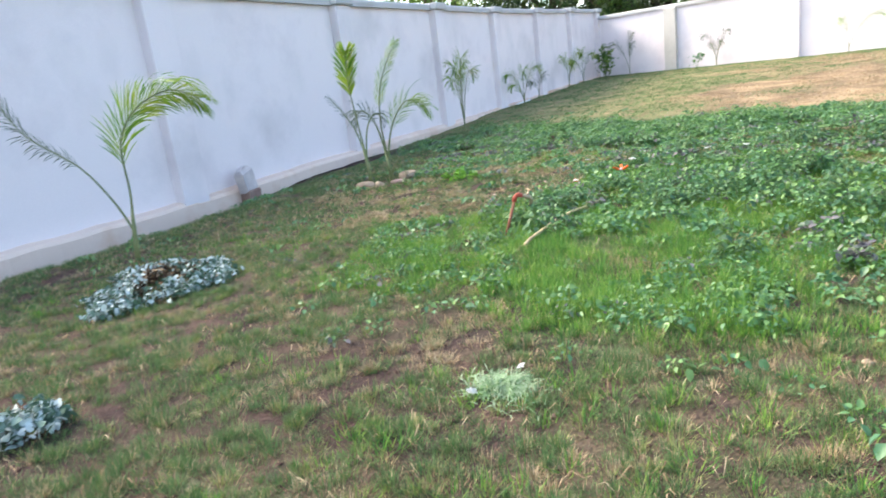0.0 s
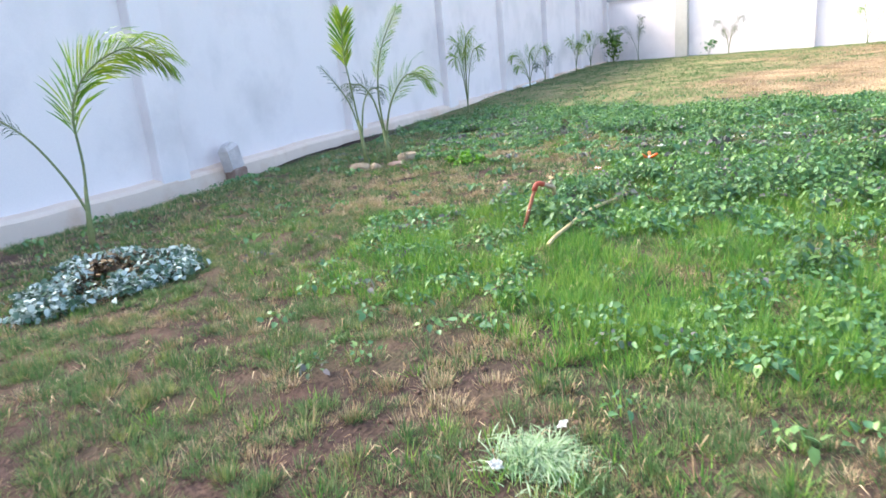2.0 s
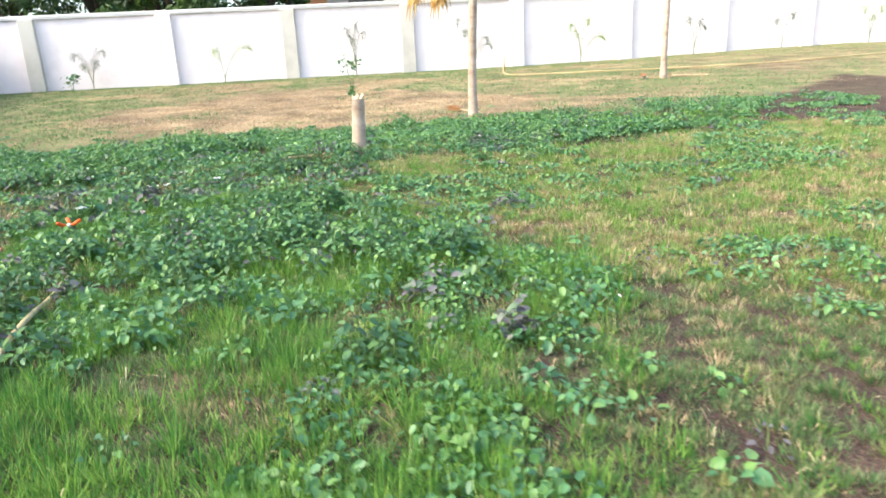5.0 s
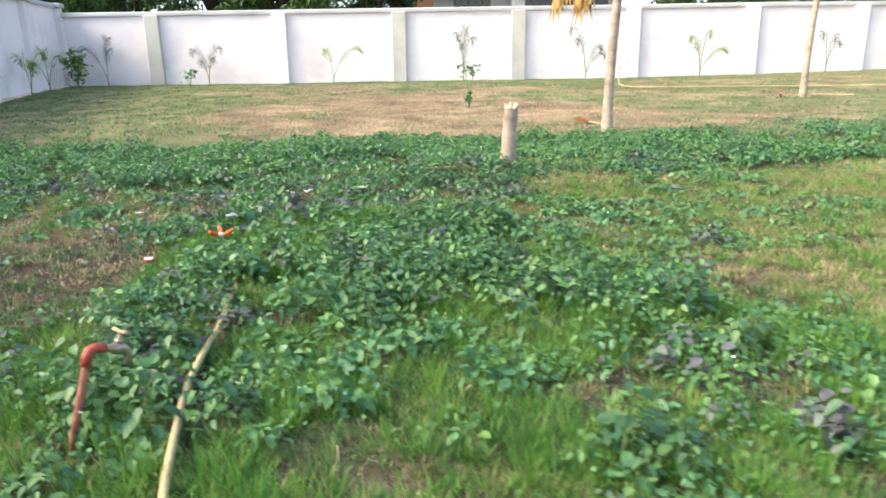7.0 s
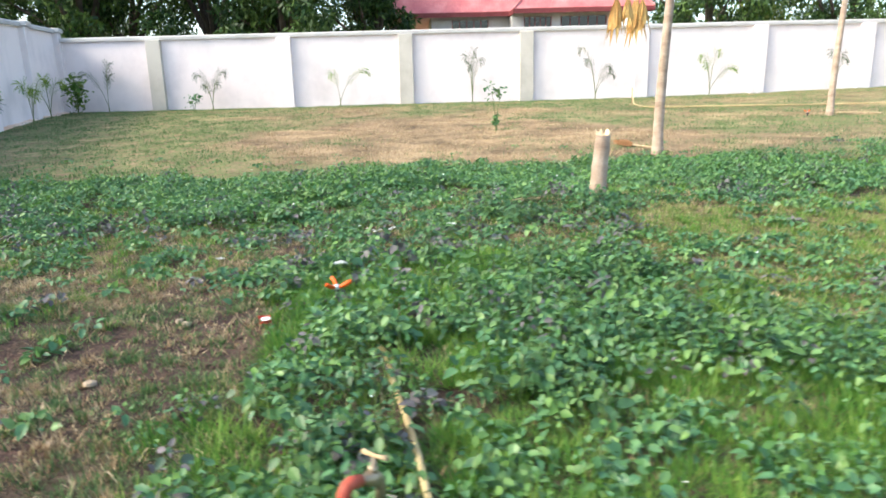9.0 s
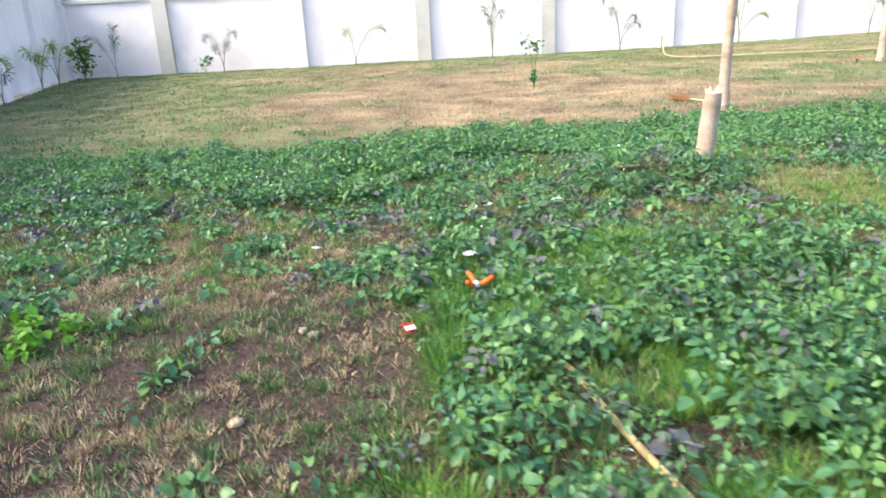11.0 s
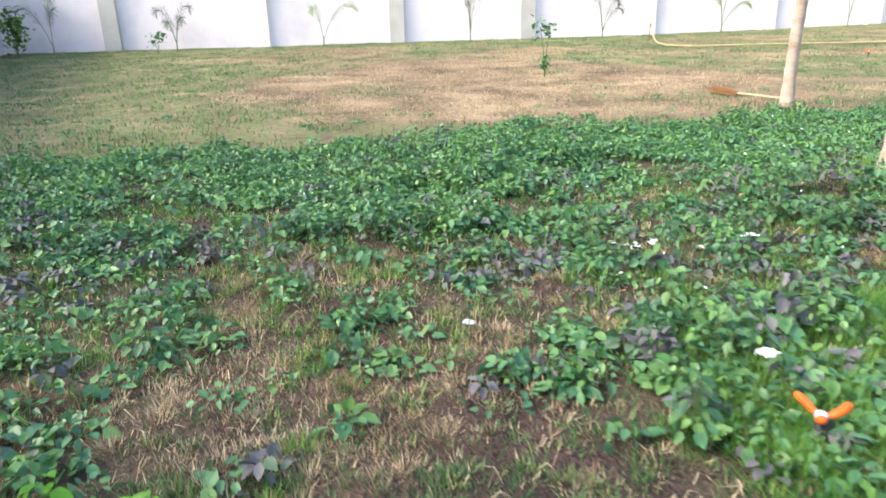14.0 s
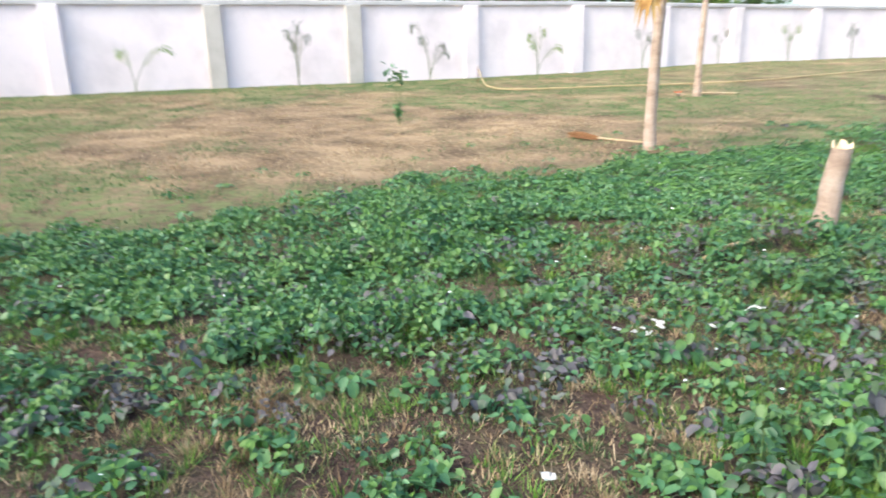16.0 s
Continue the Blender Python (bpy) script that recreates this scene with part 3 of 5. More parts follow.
# ---- trees ----
def leaf_cloud(name, centres, radii, count, size, rnd, droop=0.4):
    """Many small folded leaves spread through overlapping clumps, thicker near each clump's skin."""
    c = np.array(centres)
    r = np.array(radii)
    pick = rnd.choice(len(c), count, p=r ** 2 / (r ** 2).sum())
    d = rnd.normal(size=(count, 3))
    d /= np.linalg.norm(d, axis=1)[:, None]
    rad = r[pick] * (0.35 + 0.65 * rnd.rand(count) ** 0.5)
    p = c[pick] + d * rad[:, None] * np.array([1, 1, 0.8])
    ax = rnd.normal(size=(count, 3))
    ax[:, 2] -= droop * 2.2
    ax /= np.linalg.norm(ax, axis=1)[:, None]
    side = np.cross(ax, rnd.normal(size=(count, 3)))
    side /= np.linalg.norm(side, axis=1)[:, None]
    nrm = np.cross(ax, side)
    ln = (size * (0.6 + 0.8 * rnd.rand(count)))[:, None]
    v = np.stack([p, p + ax * ln * 0.45 + side * ln * 0.17 + nrm * ln * 0.05, p + ax * ln, p + ax * ln * 0.45 - side * ln * 0.17 + nrm * ln * 0.05], 1)
    i = np.arange(count)[:, None] * 4
    return raw_mesh(name, v.reshape(-1, 3), np.concatenate([i + [0, 1, 2], i + [0, 2, 3]], 0))


def broad_tree(x, y, height, spread, seed, mat, count, size, label, low=0.3):
    rnd = np.random.RandomState(seed)
    root = thing("tree", pose(x, y, 0.0), label, "tree", group="trees beyond the walls")
    bm = bmesh.new()
    fork = height * 0.25
    tube(bm, [(0, 0, -0.3), (0.1, 0.05, fork * 0.5), (0.05, -0.1, fork)], [0.42, 0.34, 0.3], 9)
    ends = []
    for k in range(8):
        a = 2 * math.pi * k / 8 + rnd.uniform(-0.3, 0.3)
        reach = spread * rnd.uniform(0.45, 0.95)
        top = height * rnd.uniform(low + 0.15, 0.92)
        mid = (math.cos(a) * reach * 0.45, math.sin(a) * reach * 0.45, fork + (top - fork) * 0.55)
        end = (math.cos(a) * reach, math.sin(a) * reach, top)
        tube(bm, [(0.05, -0.1, fork * 0.92), mid, end], [0.18, 0.12, 0.04], 6)
        ends += [mid, end]
    part("trunk", bm, M_DARKBARK, root, "dark trunk and limbs", smooth=True)
    cs, rs = [], []
    for k in range(26):
        a, rr = rnd.uniform(0, 2 * math.pi), spread * rnd.uniform(0.2, 1.0) ** 0.7
        h = height * rnd.uniform(low, 1.0)
        lim = 1.0 - 0.5 * max(0.0, h / height - 0.6)
        cs.append((math.cos(a) * rr * lim, math.sin(a) * rr * lim, h))
        rs.append(spread * rnd.uniform(0.16, 0.34))
    me = leaf_cloud("crown", cs + ends, rs + [spread * 0.2] * len(ends), count, size, rnd)
    place("crown", me, mat, root)
    return root


MANGO = "tall dark green mango tree with a dense drooping crown"
for i, (x, y, h, s, mt, n, lo) in enumerate([
        (35.0, 31.5, 13.0, 5.5, M_CANOPY2, 12000, 0.22), (38.5, 26.0, 13.0, 5.5, M_CANOPY, 15000, 0.2), (37.0, 20.0, 11.5, 4.6, M_CANOPY, 14000, 0.2),
        (41.5, 15.0, 13.0, 5.2, M_CANOPY, 15000, 0.2), (38.0, 10.5, 11.0, 4.2, M_CANOPY, 13000, 0.2), (45.0, 21.0, 14.0, 6.0, M_CANOPY, 12000, 0.15),
        (42.5, 6.5, 10.5, 3.2, M_CANOPY, 10000, 0.22), (48.0, 11.5, 13.0, 5.0, M_CANOPY, 9000, 0.1), (44.0, -13.5, 9.0, 3.8, M_CANOPY, 9000, 0.2),
        (50.0, -18.5, 11.0, 5.0, M_CANOPY2, 9000, 0.1), (44.0, -21.5, 9.0, 4.4, M_CANOPY, 9000, 0.15), (47.0, -29.0, 10.0, 5.0, M_CANOPY2, 8000, 0.1), (49.0, -38.0, 10.0, 5.5, M_CANOPY, 8000, 0.1)]):
    broad_tree(x, y, h, s, 20 + i, mt, n, 0.34, MANGO if mt is M_CANOPY else "tall tree with a yellowish green crown", lo)
broad_tree(6.5, 21.5, 5.2, 2.6, 61, M_CANOPY2, 7000, 0.26, "leafy yellowish green bush tree behind the wall", 0.3)
broad_tree(4.0, 24.0, 6.0, 3.0, 62, M_CANOPY, 6000, 0.28, "leafy green bush tree behind the wall", 0.3)


def frond_mesh(bm_stalk, base, azim, length, rise, sag, leaflet, pairs, rnd, out_v, out_f, start=0.25, width=0.03, fold=0.5):
    """One pinnate frond: stalk into bm_stalk, leaflet quads into out_v and out_f."""
    pts = []
    for k in range(9):
        u = k / 8
        r = length * u * (1 - 0.12 * u)
        z = rise * length * u - sag * length * u * u
        pts.append(Vector(base) + Vector((math.cos(azim) * r * math.cos(rise * 0.5), math.sin(azim) * r * math.cos(rise * 0.5), z)))
    tube(bm_stalk, pts, [0.014 * (1 - 0.75 * k / 8) * length + 0.002 for k in range(9)], 5)
    for k in range(pairs):
        u = start + (1 - start) * (k + 0.5) / pairs
        f = u * 8
        i = min(int(f), 7)
        p = pts[i].lerp(pts[i + 1], f - i)
        d = (pts[i + 1] - pts[i]).normalized()
        lat = d.cross(Vector((0, 0, 1))).normalized()
        up = lat.cross(d).normalized()
        size = leaflet * (0.55 + 0.9 * math.sin(math.pi * min(1, 0.18 + 0.8 * (u - start) / (1 - start))) * 0.6) * rnd.uniform(0.85, 1.1)
        for sgn in (-1, 1):
            v = (lat * sgn * 0.8 + d * (0.55 + 0.5 * u) + up * (fold * 0.4) + Vector([rnd.uniform(-0.1, 0.1) for _ in range(3)])).normalized()
            tipd = (v + Vector((0, 0, -0.55))).normalized()
            mid = p + v * size * 0.5
            tip = mid + tipd * size * 0.5
            w = d * width * 0.5
            b = len(out_v)
            out_v += [p - w * 0.5, p + w * 0.5, mid + w, mid - w, tip]
            out_f += [(b, b + 1, b + 2, b + 3), (b + 3, b + 2, b + 4)]


def palm_in_plane(x, y, facing, stem, fronds, seed, label, foot=0.04):
    """A young palm whose fronds follow points (sideways, depth, up) in metres; facing: bearing of its sideways axis."""
    rnd = random.Random(seed)
    root = thing("palm_seedling", pose(x, y, gz(x, y) - 0.02, 0, 0, facing), label, "palm", group="young palms along the walls")
    bm = bmesh.new()
    tube(bm, [(0, 0, -0.08), (stem[0] * 0.4, 0, stem[1] * 0.4), (stem[0], 0, stem[1])], [foot, foot * 0.75, foot * 0.4], 8)
    part("stem", bm, M_RACHIS, root, smooth=True)
    for pts, leaflet, pairs, start, width, mat in fronds:
        P4 = [Vector(p) for p in pts]
        path = []
        for i in range(len(P4) - 1):
            p0, p1, p2, p3 = P4[max(i - 1, 0)], P4[i], P4[i + 1], P4[min(i + 2, len(P4) - 1)]
            for k in range(4):
                t = k / 4
                path.append(0.5 * ((2 * p1) + (p2 - p0) * t + (2 * p0 - 5 * p1 + 4 * p2 - p3) * t * t + (3 * p1 - p0 - 3 * p2 + p3) * t ** 3))
        path.append(P4[-1])
        n = len(path)
        bm = bmesh.new()
        tube(bm, path, [foot * 0.33 * (1 - 0.8 * k / (n - 1)) + 0.002 for k in range(n)], 6)
        nv = []
        for k in range(pairs):
            u = start + (1 - start) * (k + 0.5) / pairs
            f = u * (n - 1)
            i = min(int(f), n - 2)
            p = path[i].lerp(path[i + 1], f - i)
            d = (path[i + 1] - path[i]).normalized()
            lat = d.cross(Vector((0, 1, 0.15))).normalized()
            w0 = (u - start) / (1 - start)
            size = leaflet * (0.45 + 0.75 * math.sin(math.pi * min(1.0, 0.15 + 0.78 * w0))) * rnd.uniform(0.85, 1.12)
            for sgn in (-1, 1):
                fall = 0.25 + 0.65 * (1 - abs(d.z))
                v = (lat * sgn * 0.50 + d * (0.85 + 0.4 * w0) + Vector((0, rnd.uniform(-0.5, 0.5), rnd.uniform(-0.1, 0.12)))).normalized()
                mid = p + v * size * 0.45
                q = (v + Vector((0, 0, -fall))).normalized()
                m2 = mid + q * size * 0.3
                tip = m2 + (q + Vector((0, 0, -0.7 * fall))).normalized() * size * 0.25
                w = d * width * 0.5 + Vector((0, width * 0.2 * sgn, 0))
                vs = [bm.verts.new(s) for s in (p - w * 0.5, p + w * 0.5, mid + w, mid - w, m2 + w * 0.8, m2 - w * 0.8, tip)]
                for q4 in ((0, 1, 2, 3), (3, 2, 4, 5), (5, 4, 6)):
                    bm.faces.new([vs[s] for s in q4]).material_index = 1
        part("frond", bm, [M_RACHIS, mat], root)
    return root


FACE0 = -47.0
palm_in_plane(1.76, 7.17, FACE0, (0.06, 0.52), [
    (((0.050, 0.000, 0.415), (0.075, 0.017, 0.689), (0.083, 0.042, 1.121), (0.290, 0.042, 1.40), (0.62, 0.000, 1.52), (0.88, -0.042, 1.42)), 0.36, 84, 0.30, 0.015, M_FROND),
    (((0.042, 0.000, 0.290), (-0.078, 0.000, 0.592), (-0.323, 0.017, 0.950), (-0.734, 0.042, 1.273), (-0.930, 0.066, 1.613)), 0.19, 40, 0.50, 0.010, M_FROND_DRY)], 3,
    "young coconut palm with yellow-green arched fronds in mulch", 0.032)
palm_in_plane(5.38, 7.82, FACE0, (-0.05, 0.6), [
    (((-0.03, 0, 0.4), (-0.09, 0, 1.0), (-0.13, 0, 1.45), (-0.10, 0, 1.82)), 0.26, 48, 0.5, 0.022, M_FROND),
    (((-0.02, 0, 0.35), (-0.15, 0.05, 0.85), (-0.43, 0.1, 1.27)), 0.10, 9, 0.6, 0.012, M_FROND_DRY),
    (((-0.03, 0, 0.4), (0.03, 0.1, 0.8), (0.16, 0.15, 0.98), (0.26, 0.15, 0.88)), 0.2, 10, 0.4, 0.014, M_FROND_DRY)], 5, "slender young palm with an upright yellow-green frond", 0.036)
palm_in_plane(5.70, 7.74, FACE0, (-0.05, 0.45), [
    (((-0.03, 0, 0.35), (-0.06, 0, 0.9), (0.03, 0, 1.4), (0.27, 0, 1.86)), 0.17, 44, 0.42, 0.011, M_FROND),
    (((-0.03, 0, 0.3), (0.08, -0.03, 0.75), (0.32, -0.05, 1.08), (0.58, -0.05, 0.98)), 0.32, 46, 0.3, 0.010, M_FROND),
    (((-0.03, 0, 0.3), (-0.13, 0.05, 0.8), (-0.30, 0.1, 1.02), (-0.42, 0.1, 0.9)), 0.27, 34, 0.35, 0.009, M_FROND_DRY),
    (((-0.02, 0, 0.1), (0.16, -0.1, 0.35), (0.2, -0.12, 0.1)), 0.12, 8, 0.4, 0.014, M_FROND_DRY)], 6, "young palm with arching feathery fronds", 0.04)

PALM_SMALL = "small young palm with few thin fronds near the wall"


def simple_palm(x, y, facing, tips, seed, leaflet=0.26, mat=None, width=0.03):
    """tips: (sideways, up) of each frond's end."""
    rnd = random.Random(seed)
    fr = []
    for u, z in tips:
        dep = rnd.uniform(-0.2, 0.2)
        fr.append((((0, 0, 0.2), (u * 0.22, dep * 0.3, z * 0.55), (u * 0.6, dep * 0.7, z * 0.92), (u * 0.9, dep, z), (u * 1.12, dep * 1.1, z * 0.9)), leaflet, 32, 0.28, width * 0.6, mat or M_FROND))
    palm_in_plane(x, y, facing, (0.0, 0.35), fr, seed, PALM_SMALL, 0.028)


for i, (x, y, tips, mt) in enumerate([
        (12.6, 12.1, ((-0.12, 1.65), (0.08, 1.8), (0.30, 1.5), (-0.2, 1.35), (0.02, 1.55)), M_FROND), (17.9, 13.9, ((-0.5, 1.05), (-0.35, 0.7), (0.5, 1.2), (0.05, 1.1)), M_FROND),
        (20.3, 14.9, ((0.1, 0.8), (-0.25, 0.6)), M_FROND_DRY), (23.4, 15.5, ((0.45, 1.35), (-0.15, 1.2), (0.15, 0.9)), M_FROND), (25.4, 16.0, ((0.4, 1.2), (-0.4, 1.0), (0.0, 1.3)), M_FROND)]):
    simple_palm(x, y, FACE0, tips, 30 + i, 0.30, mt, 0.022)
FAR_PALMS = [(15.57, ((-0.85, 1.45), (0.22, 1.75), (0.08, 1.3))), (11.67, ((-0.45, 1.3), (0.5, 1.4), (0.25, 1.0), (-0.25, 0.9))), (6.83, ((-0.30, 1.25), (1.05, 1.35))), (1.77, ((-0.22, 1.75), (0.1, 1.95), (0.32, 1.6), (-0.05, 1.4))),
             (-2.99, ((-0.55, 1.95), (-0.35, 1.5), (0.5, 1.25), (0.62, 1.0))), (-7.46, ((-0.45, 1.5), (0.35, 1.7), (0.85, 1.05), (-0.1, 1.2))), (-12.4, ((0.5, 1.2), (-0.2, 1.5), (0.2, 1.4))), (-16.4, ((-0.4, 1.2), (0.4, 1.4))),
             (-20.5, ((-0.3, 1.5), (0.3, 1.5), (0.1, 1.2))), (-24.6, ((-0.4, 1.3), (0.4, 1.4), (0.1, 1.6))), (-29.0, ((-0.4, 1.3), (0.4, 1.4)))]
for i, (y, tips) in enumerate(FAR_PALMS):
    simple_palm(28.8, y, -90, tips, 50 + i, 0.28, M_FROND_DRY if i % 3 != 2 else M_FROND, 0.022)


def papaya(x, y, lean, height, girth, seed, dead, live):
    """A slim papaya: ringed pale trunk, lobed leaves on long stalks and hanging dead leaves."""
    rnd = random.Random(seed)
    root = thing("papaya_tree", pose(x, y, gz(x, y)), "slim pale papaya tree with hanging dried brown leaves", "tree", group="papaya trees")
    bm = bmesh.new()
    pts, rad = [], []
    for k in range(34):
        u = k / 33
        pts.append((lean[0] * u * height + 0.03 * math.sin(3.1 * u), lean[1] * u * height + 0.04 * math.sin(4.3 * u + 1), -0.15 + u * (height + 0.15)))
        rad.append(girth * (1.35 - 0.35 * min(1, u * 9)) * (1 - 0.35 * u) * (1.05 if k % 2 else 0.97))
    tube(bm, pts, rad, 12)
    part("trunk", bm, M_BARK, root, "pale ringed trunk", smooth=True)
    top = Vector(pts[-1])

    def leaf(at, azim, length, droop, mat, size, shrivel=0.0):
        bm = bmesh.new()
        end = at + Vector((math.cos(azim) * length, math.sin(azim) * length, length * (0.25 - droop)))
        tube(bm, [at, at.lerp(end, 0.5) + Vector((0, 0, 0.12 * length)), end], [0.016, 0.012, 0.008], 5)
        n = 9
        for k in range(n):
            a = azim + (k - (n - 1) / 2) * 0.55
            ln = size * rnd.uniform(0.7, 1.0) * (1 - 0.05 * abs(k - 4))
            d = Vector((math.cos(a), math.sin(a), -0.25 - droop * 0.5 - 2.6 * shrivel)).normalized()
            s = Vector((-math.sin(a), math.cos(a), rnd.uniform(-0.6, 0.6) * (0.3 + shrivel))).normalized()
            w = ln * (0.22 - 0.10 * shrivel)
            dn = Vector((0, 0, -1))
            ring = [end, end + d * ln * 0.35 + s * w * 0.7, end + d * ln * 0.62 + s * w + dn * ln * 0.08, end + d * ln * 0.7 + s * w * 0.35 + dn * ln * 0.07, end + d * ln + dn * ln * 0.2,
                    end + d * ln * 0.7 - s * w * 0.35 + dn * ln * 0.07, end + d * ln * 0.62 - s * w + dn * ln * 0.08, end + d * ln * 0.35 - s * w * 0.7]
            mid = [bm.verts.new(q) for q in ring]
            bm.faces.new((mid[0], mid[1], mid[2], mid[3], mid[4])).material_index = 1
            bm.faces.new((mid[0], mid[4], mid[5], mid[6], mid[7])).material_index = 1
        part("dead_leaf" if shrivel else "leaf", bm, [M_RACHIS if not shrivel else M_DEADLEAF, mat], root, "shrivelled brown hanging leaf" if shrivel else "")

    for k in range(live):
        leaf(top + Vector((0, 0, -rnd.uniform(0, 0.5))), 2 * math.pi * k / live + rnd.uniform(-0.2, 0.2), rnd.uniform(0.6, 1.0), rnd.uniform(-0.2, 0.5), M_CANOPY2 if k % 3 else M_CANOPY, 0.5)
    for (dx, dy, zt, size) in dead:
        at = Vector((lean[0] * zt, lean[1] * zt, zt + 0.35))
        az = math.atan2(dy - at.y, dx - at.x)
        ln = math.hypot(dx - at.x, dy - at.y)
        for j in range(3):
            leaf(at, az + rnd.uniform(-0.12, 0.12), ln * rnd.uniform(0.9, 1.08), 0.55, M_DEADLEAF, size * rnd.uniform(0.8, 1.1), 1.0)
    return root


papaya(12.87, 0.03, (0.0, -0.012), 3.6, 0.082, 1, [(-1.05, 1.10, 2.38, 0.62), (-0.56, 0.68, 2.20, 0.66), (0.5, -0.5, 2.9, 0.5)], 12)
papaya(19.1, -6.5, (0.0, -0.01), 4.4, 0.085, 2, [(0.0, 0.7, 3.5, 0.62), (0.0, -0.45, 3.6, 0.5)], 12)


def stump():
    root = thing("tree_stump", pose(8.42, 2.20, gz(8.42, 2.20)), "pale cut-off papaya trunk standing among low weeds", "stump")
    bm = bmesh.new()
    rnd = random.Random(5)
    pts = [(0.006 * math.sin(k) - 0.004 * k, -0.003 * k, -0.1 + k * 0.060) for k in range(13)]
    rings = tube(bm, pts, [0.084 - 0.0014 * k + (0.003 if k % 3 == 1 else -0.001) + (0.02 if k == 0 else 0) for k in range(13)], 16, cap=False)
    part("trunk", bm, M_BARK, root, "pale ringed bark", smooth=True)
    bm = bmesh.new()
    c = Vector(pts[-1])
    ring = []
    for k in range(16):
        a = 2 * math.pi * k / 16
        ring.append(((c + Vector((0.060 * math.cos(a), 0.060 * math.sin(a), -0.02))), (c + Vector((0.068 * math.cos(a), 0.068 * math.sin(a), rnd.choice((0.0, 0.01, 0.025, 0.04, 0.055)))))))
    lo = [bm.verts.new(p[0]) for p in ring]
    hi = [bm.verts.new(p[1]) for p in ring]
    inn = [bm.verts.new(c + Vector((0.045 * math.cos(2 * math.pi * k / 16), 0.045 * math.sin(2 * math.pi * k / 16), 0.0))) for k in range(16)]
    mid = bm.verts.new(c + Vector((0, 0, -0.03)))
    for k in range(16):
        j = (k + 1) % 16
        bm.faces.new((lo[k], lo[j], hi[j], hi[k]))
        bm.faces.new((hi[k], hi[j], inn[j], inn[k]))
        bm.faces.new((inn[k], inn[j], mid))
    part("cut_top", bm, M_CUT, root, "ragged pale cut top")


stump()

# ---- far palms over the left wall ----
def coconut_palm(x, y, height, seed, label):
    rnd = random.Random(seed)
    root = thing("coconut_palm", pose(x, y, 0), label, "palm", group="tall palms beyond the wall")
    bm = bmesh.new()
    tube(bm, [(0, 0, -0.2), (0.15, 0, height * 0.4), (0.1, 0.1, height * 0.8), (0, 0, height)], [0.22, 0.17, 0.14, 0.12], 8)
    part("trunk", bm, M_BARK, root, smooth=True)
    for k in range(16):
        bm = bmesh.new()
        v, f = [], []
        dead = k % 6 == 5
        frond_mesh(bm, (0, 0, height), 2 * math.pi * k / 16 + rnd.uniform(-0.2, 0.2), rnd.uniform(2.6, 3.4), rnd.uniform(-0.3, 1.1) if not dead else -0.9, rnd.uniform(0.5, 0.9), 0.75, 24, rnd, v, f, 0.15, 0.07)
        vs = [bm.verts.new(p) for p in v]
        for q in f:
            bm.faces.new([vs[i] for i in q]).material_index = 1
        part("frond", bm, [M_RACHIS, M_DEADLEAF if dead else M_FROND_DRY], root)


coconut_palm(24.0, 43.0, 7.0, 2, "tall grey-green coconut palm far behind the wall")
coconut_palm(30.0, 37.0, 8.5, 3, "tall coconut palm with brown hanging fronds")
coconut_palm(38.0, 44.0, 7.6, 4, "tall grey-green coconut palm far behind the wall")


# ---- garden tap ----
def standpipe(x, y, z0, height, turn, label, lean=0.0, side=0.0):
    root = thing("standpipe_tap", pose(x, y, z0, side, lean, turn), label, "tap", group="garden taps")
    bm = bmesh.new()
    tube(bm, [(0, 0, -0.1), (0, 0, height - 0.05)], 0.0125, 12)
    part("pipe", bm, M_RUST, root, "rusty upright pipe", smooth=True)
    bm = bmesh.new()
    tube(bm, [(0, 0, height - 0.055), (0, 0, height - 0.02), (0.006, 0, height - 0.004), (0.022, 0, height + 0.004), (0.055, 0, height + 0.004)], [0.0185, 0.0175, 0.0175, 0.0175, 0.0165], 12)
    part("elbow", bm, M_REDPLASTIC, root, "red elbow fitting", smooth=True)
    h = height + 0.004
    bm = bmesh.new()
    tube(bm, [(0.05, 0, h), (0.075, 0, h), (0.085, 0, h), (0.11, 0, h), (0.13, 0, h - 0.008), (0.142, 0, h - 0.03), (0.145, 0, h - 0.055)], [0.014, 0.014, 0.021, 0.021, 0.016, 0.014, 0.015], 12)
    tap = part("tap_body", bm, M_BRASS, root, "dull brass tap", smooth=True)
    bm = bmesh.new()
    tube(bm, [(0.098, 0, h + 0.015), (0.098, 0, h + 0.03), (0.098, 0, h + 0.032), (0.098, 0, h + 0.055)], [0.015, 0.013, 0.008, 0.007], 10)
    part("spindle", bm, M_BRASS, tap, smooth=True)
    bm = bmesh.new()
    tube(bm, [(0.098, -0.04, h + 0.06), (0.098, -0.015, h + 0.057), (0.098, 0.015, h + 0.057), (0.098, 0.04, h + 0.06)], [0.008, 0.006, 0.006, 0.008], 8)
    part("handle", bm, M_STICK, tap, "worn tap handle", smooth=True)


standpipe(3.43, 4.13, gz(3.43, 4.13), 0.345, -38, "rusty standpipe with a red elbow and brass tap", 20.0, -3.0)
standpipe(26.1, -3.6, gz(26.1, -3.6), 0.5, 170, "low standpipe with a hose beside the far wall")


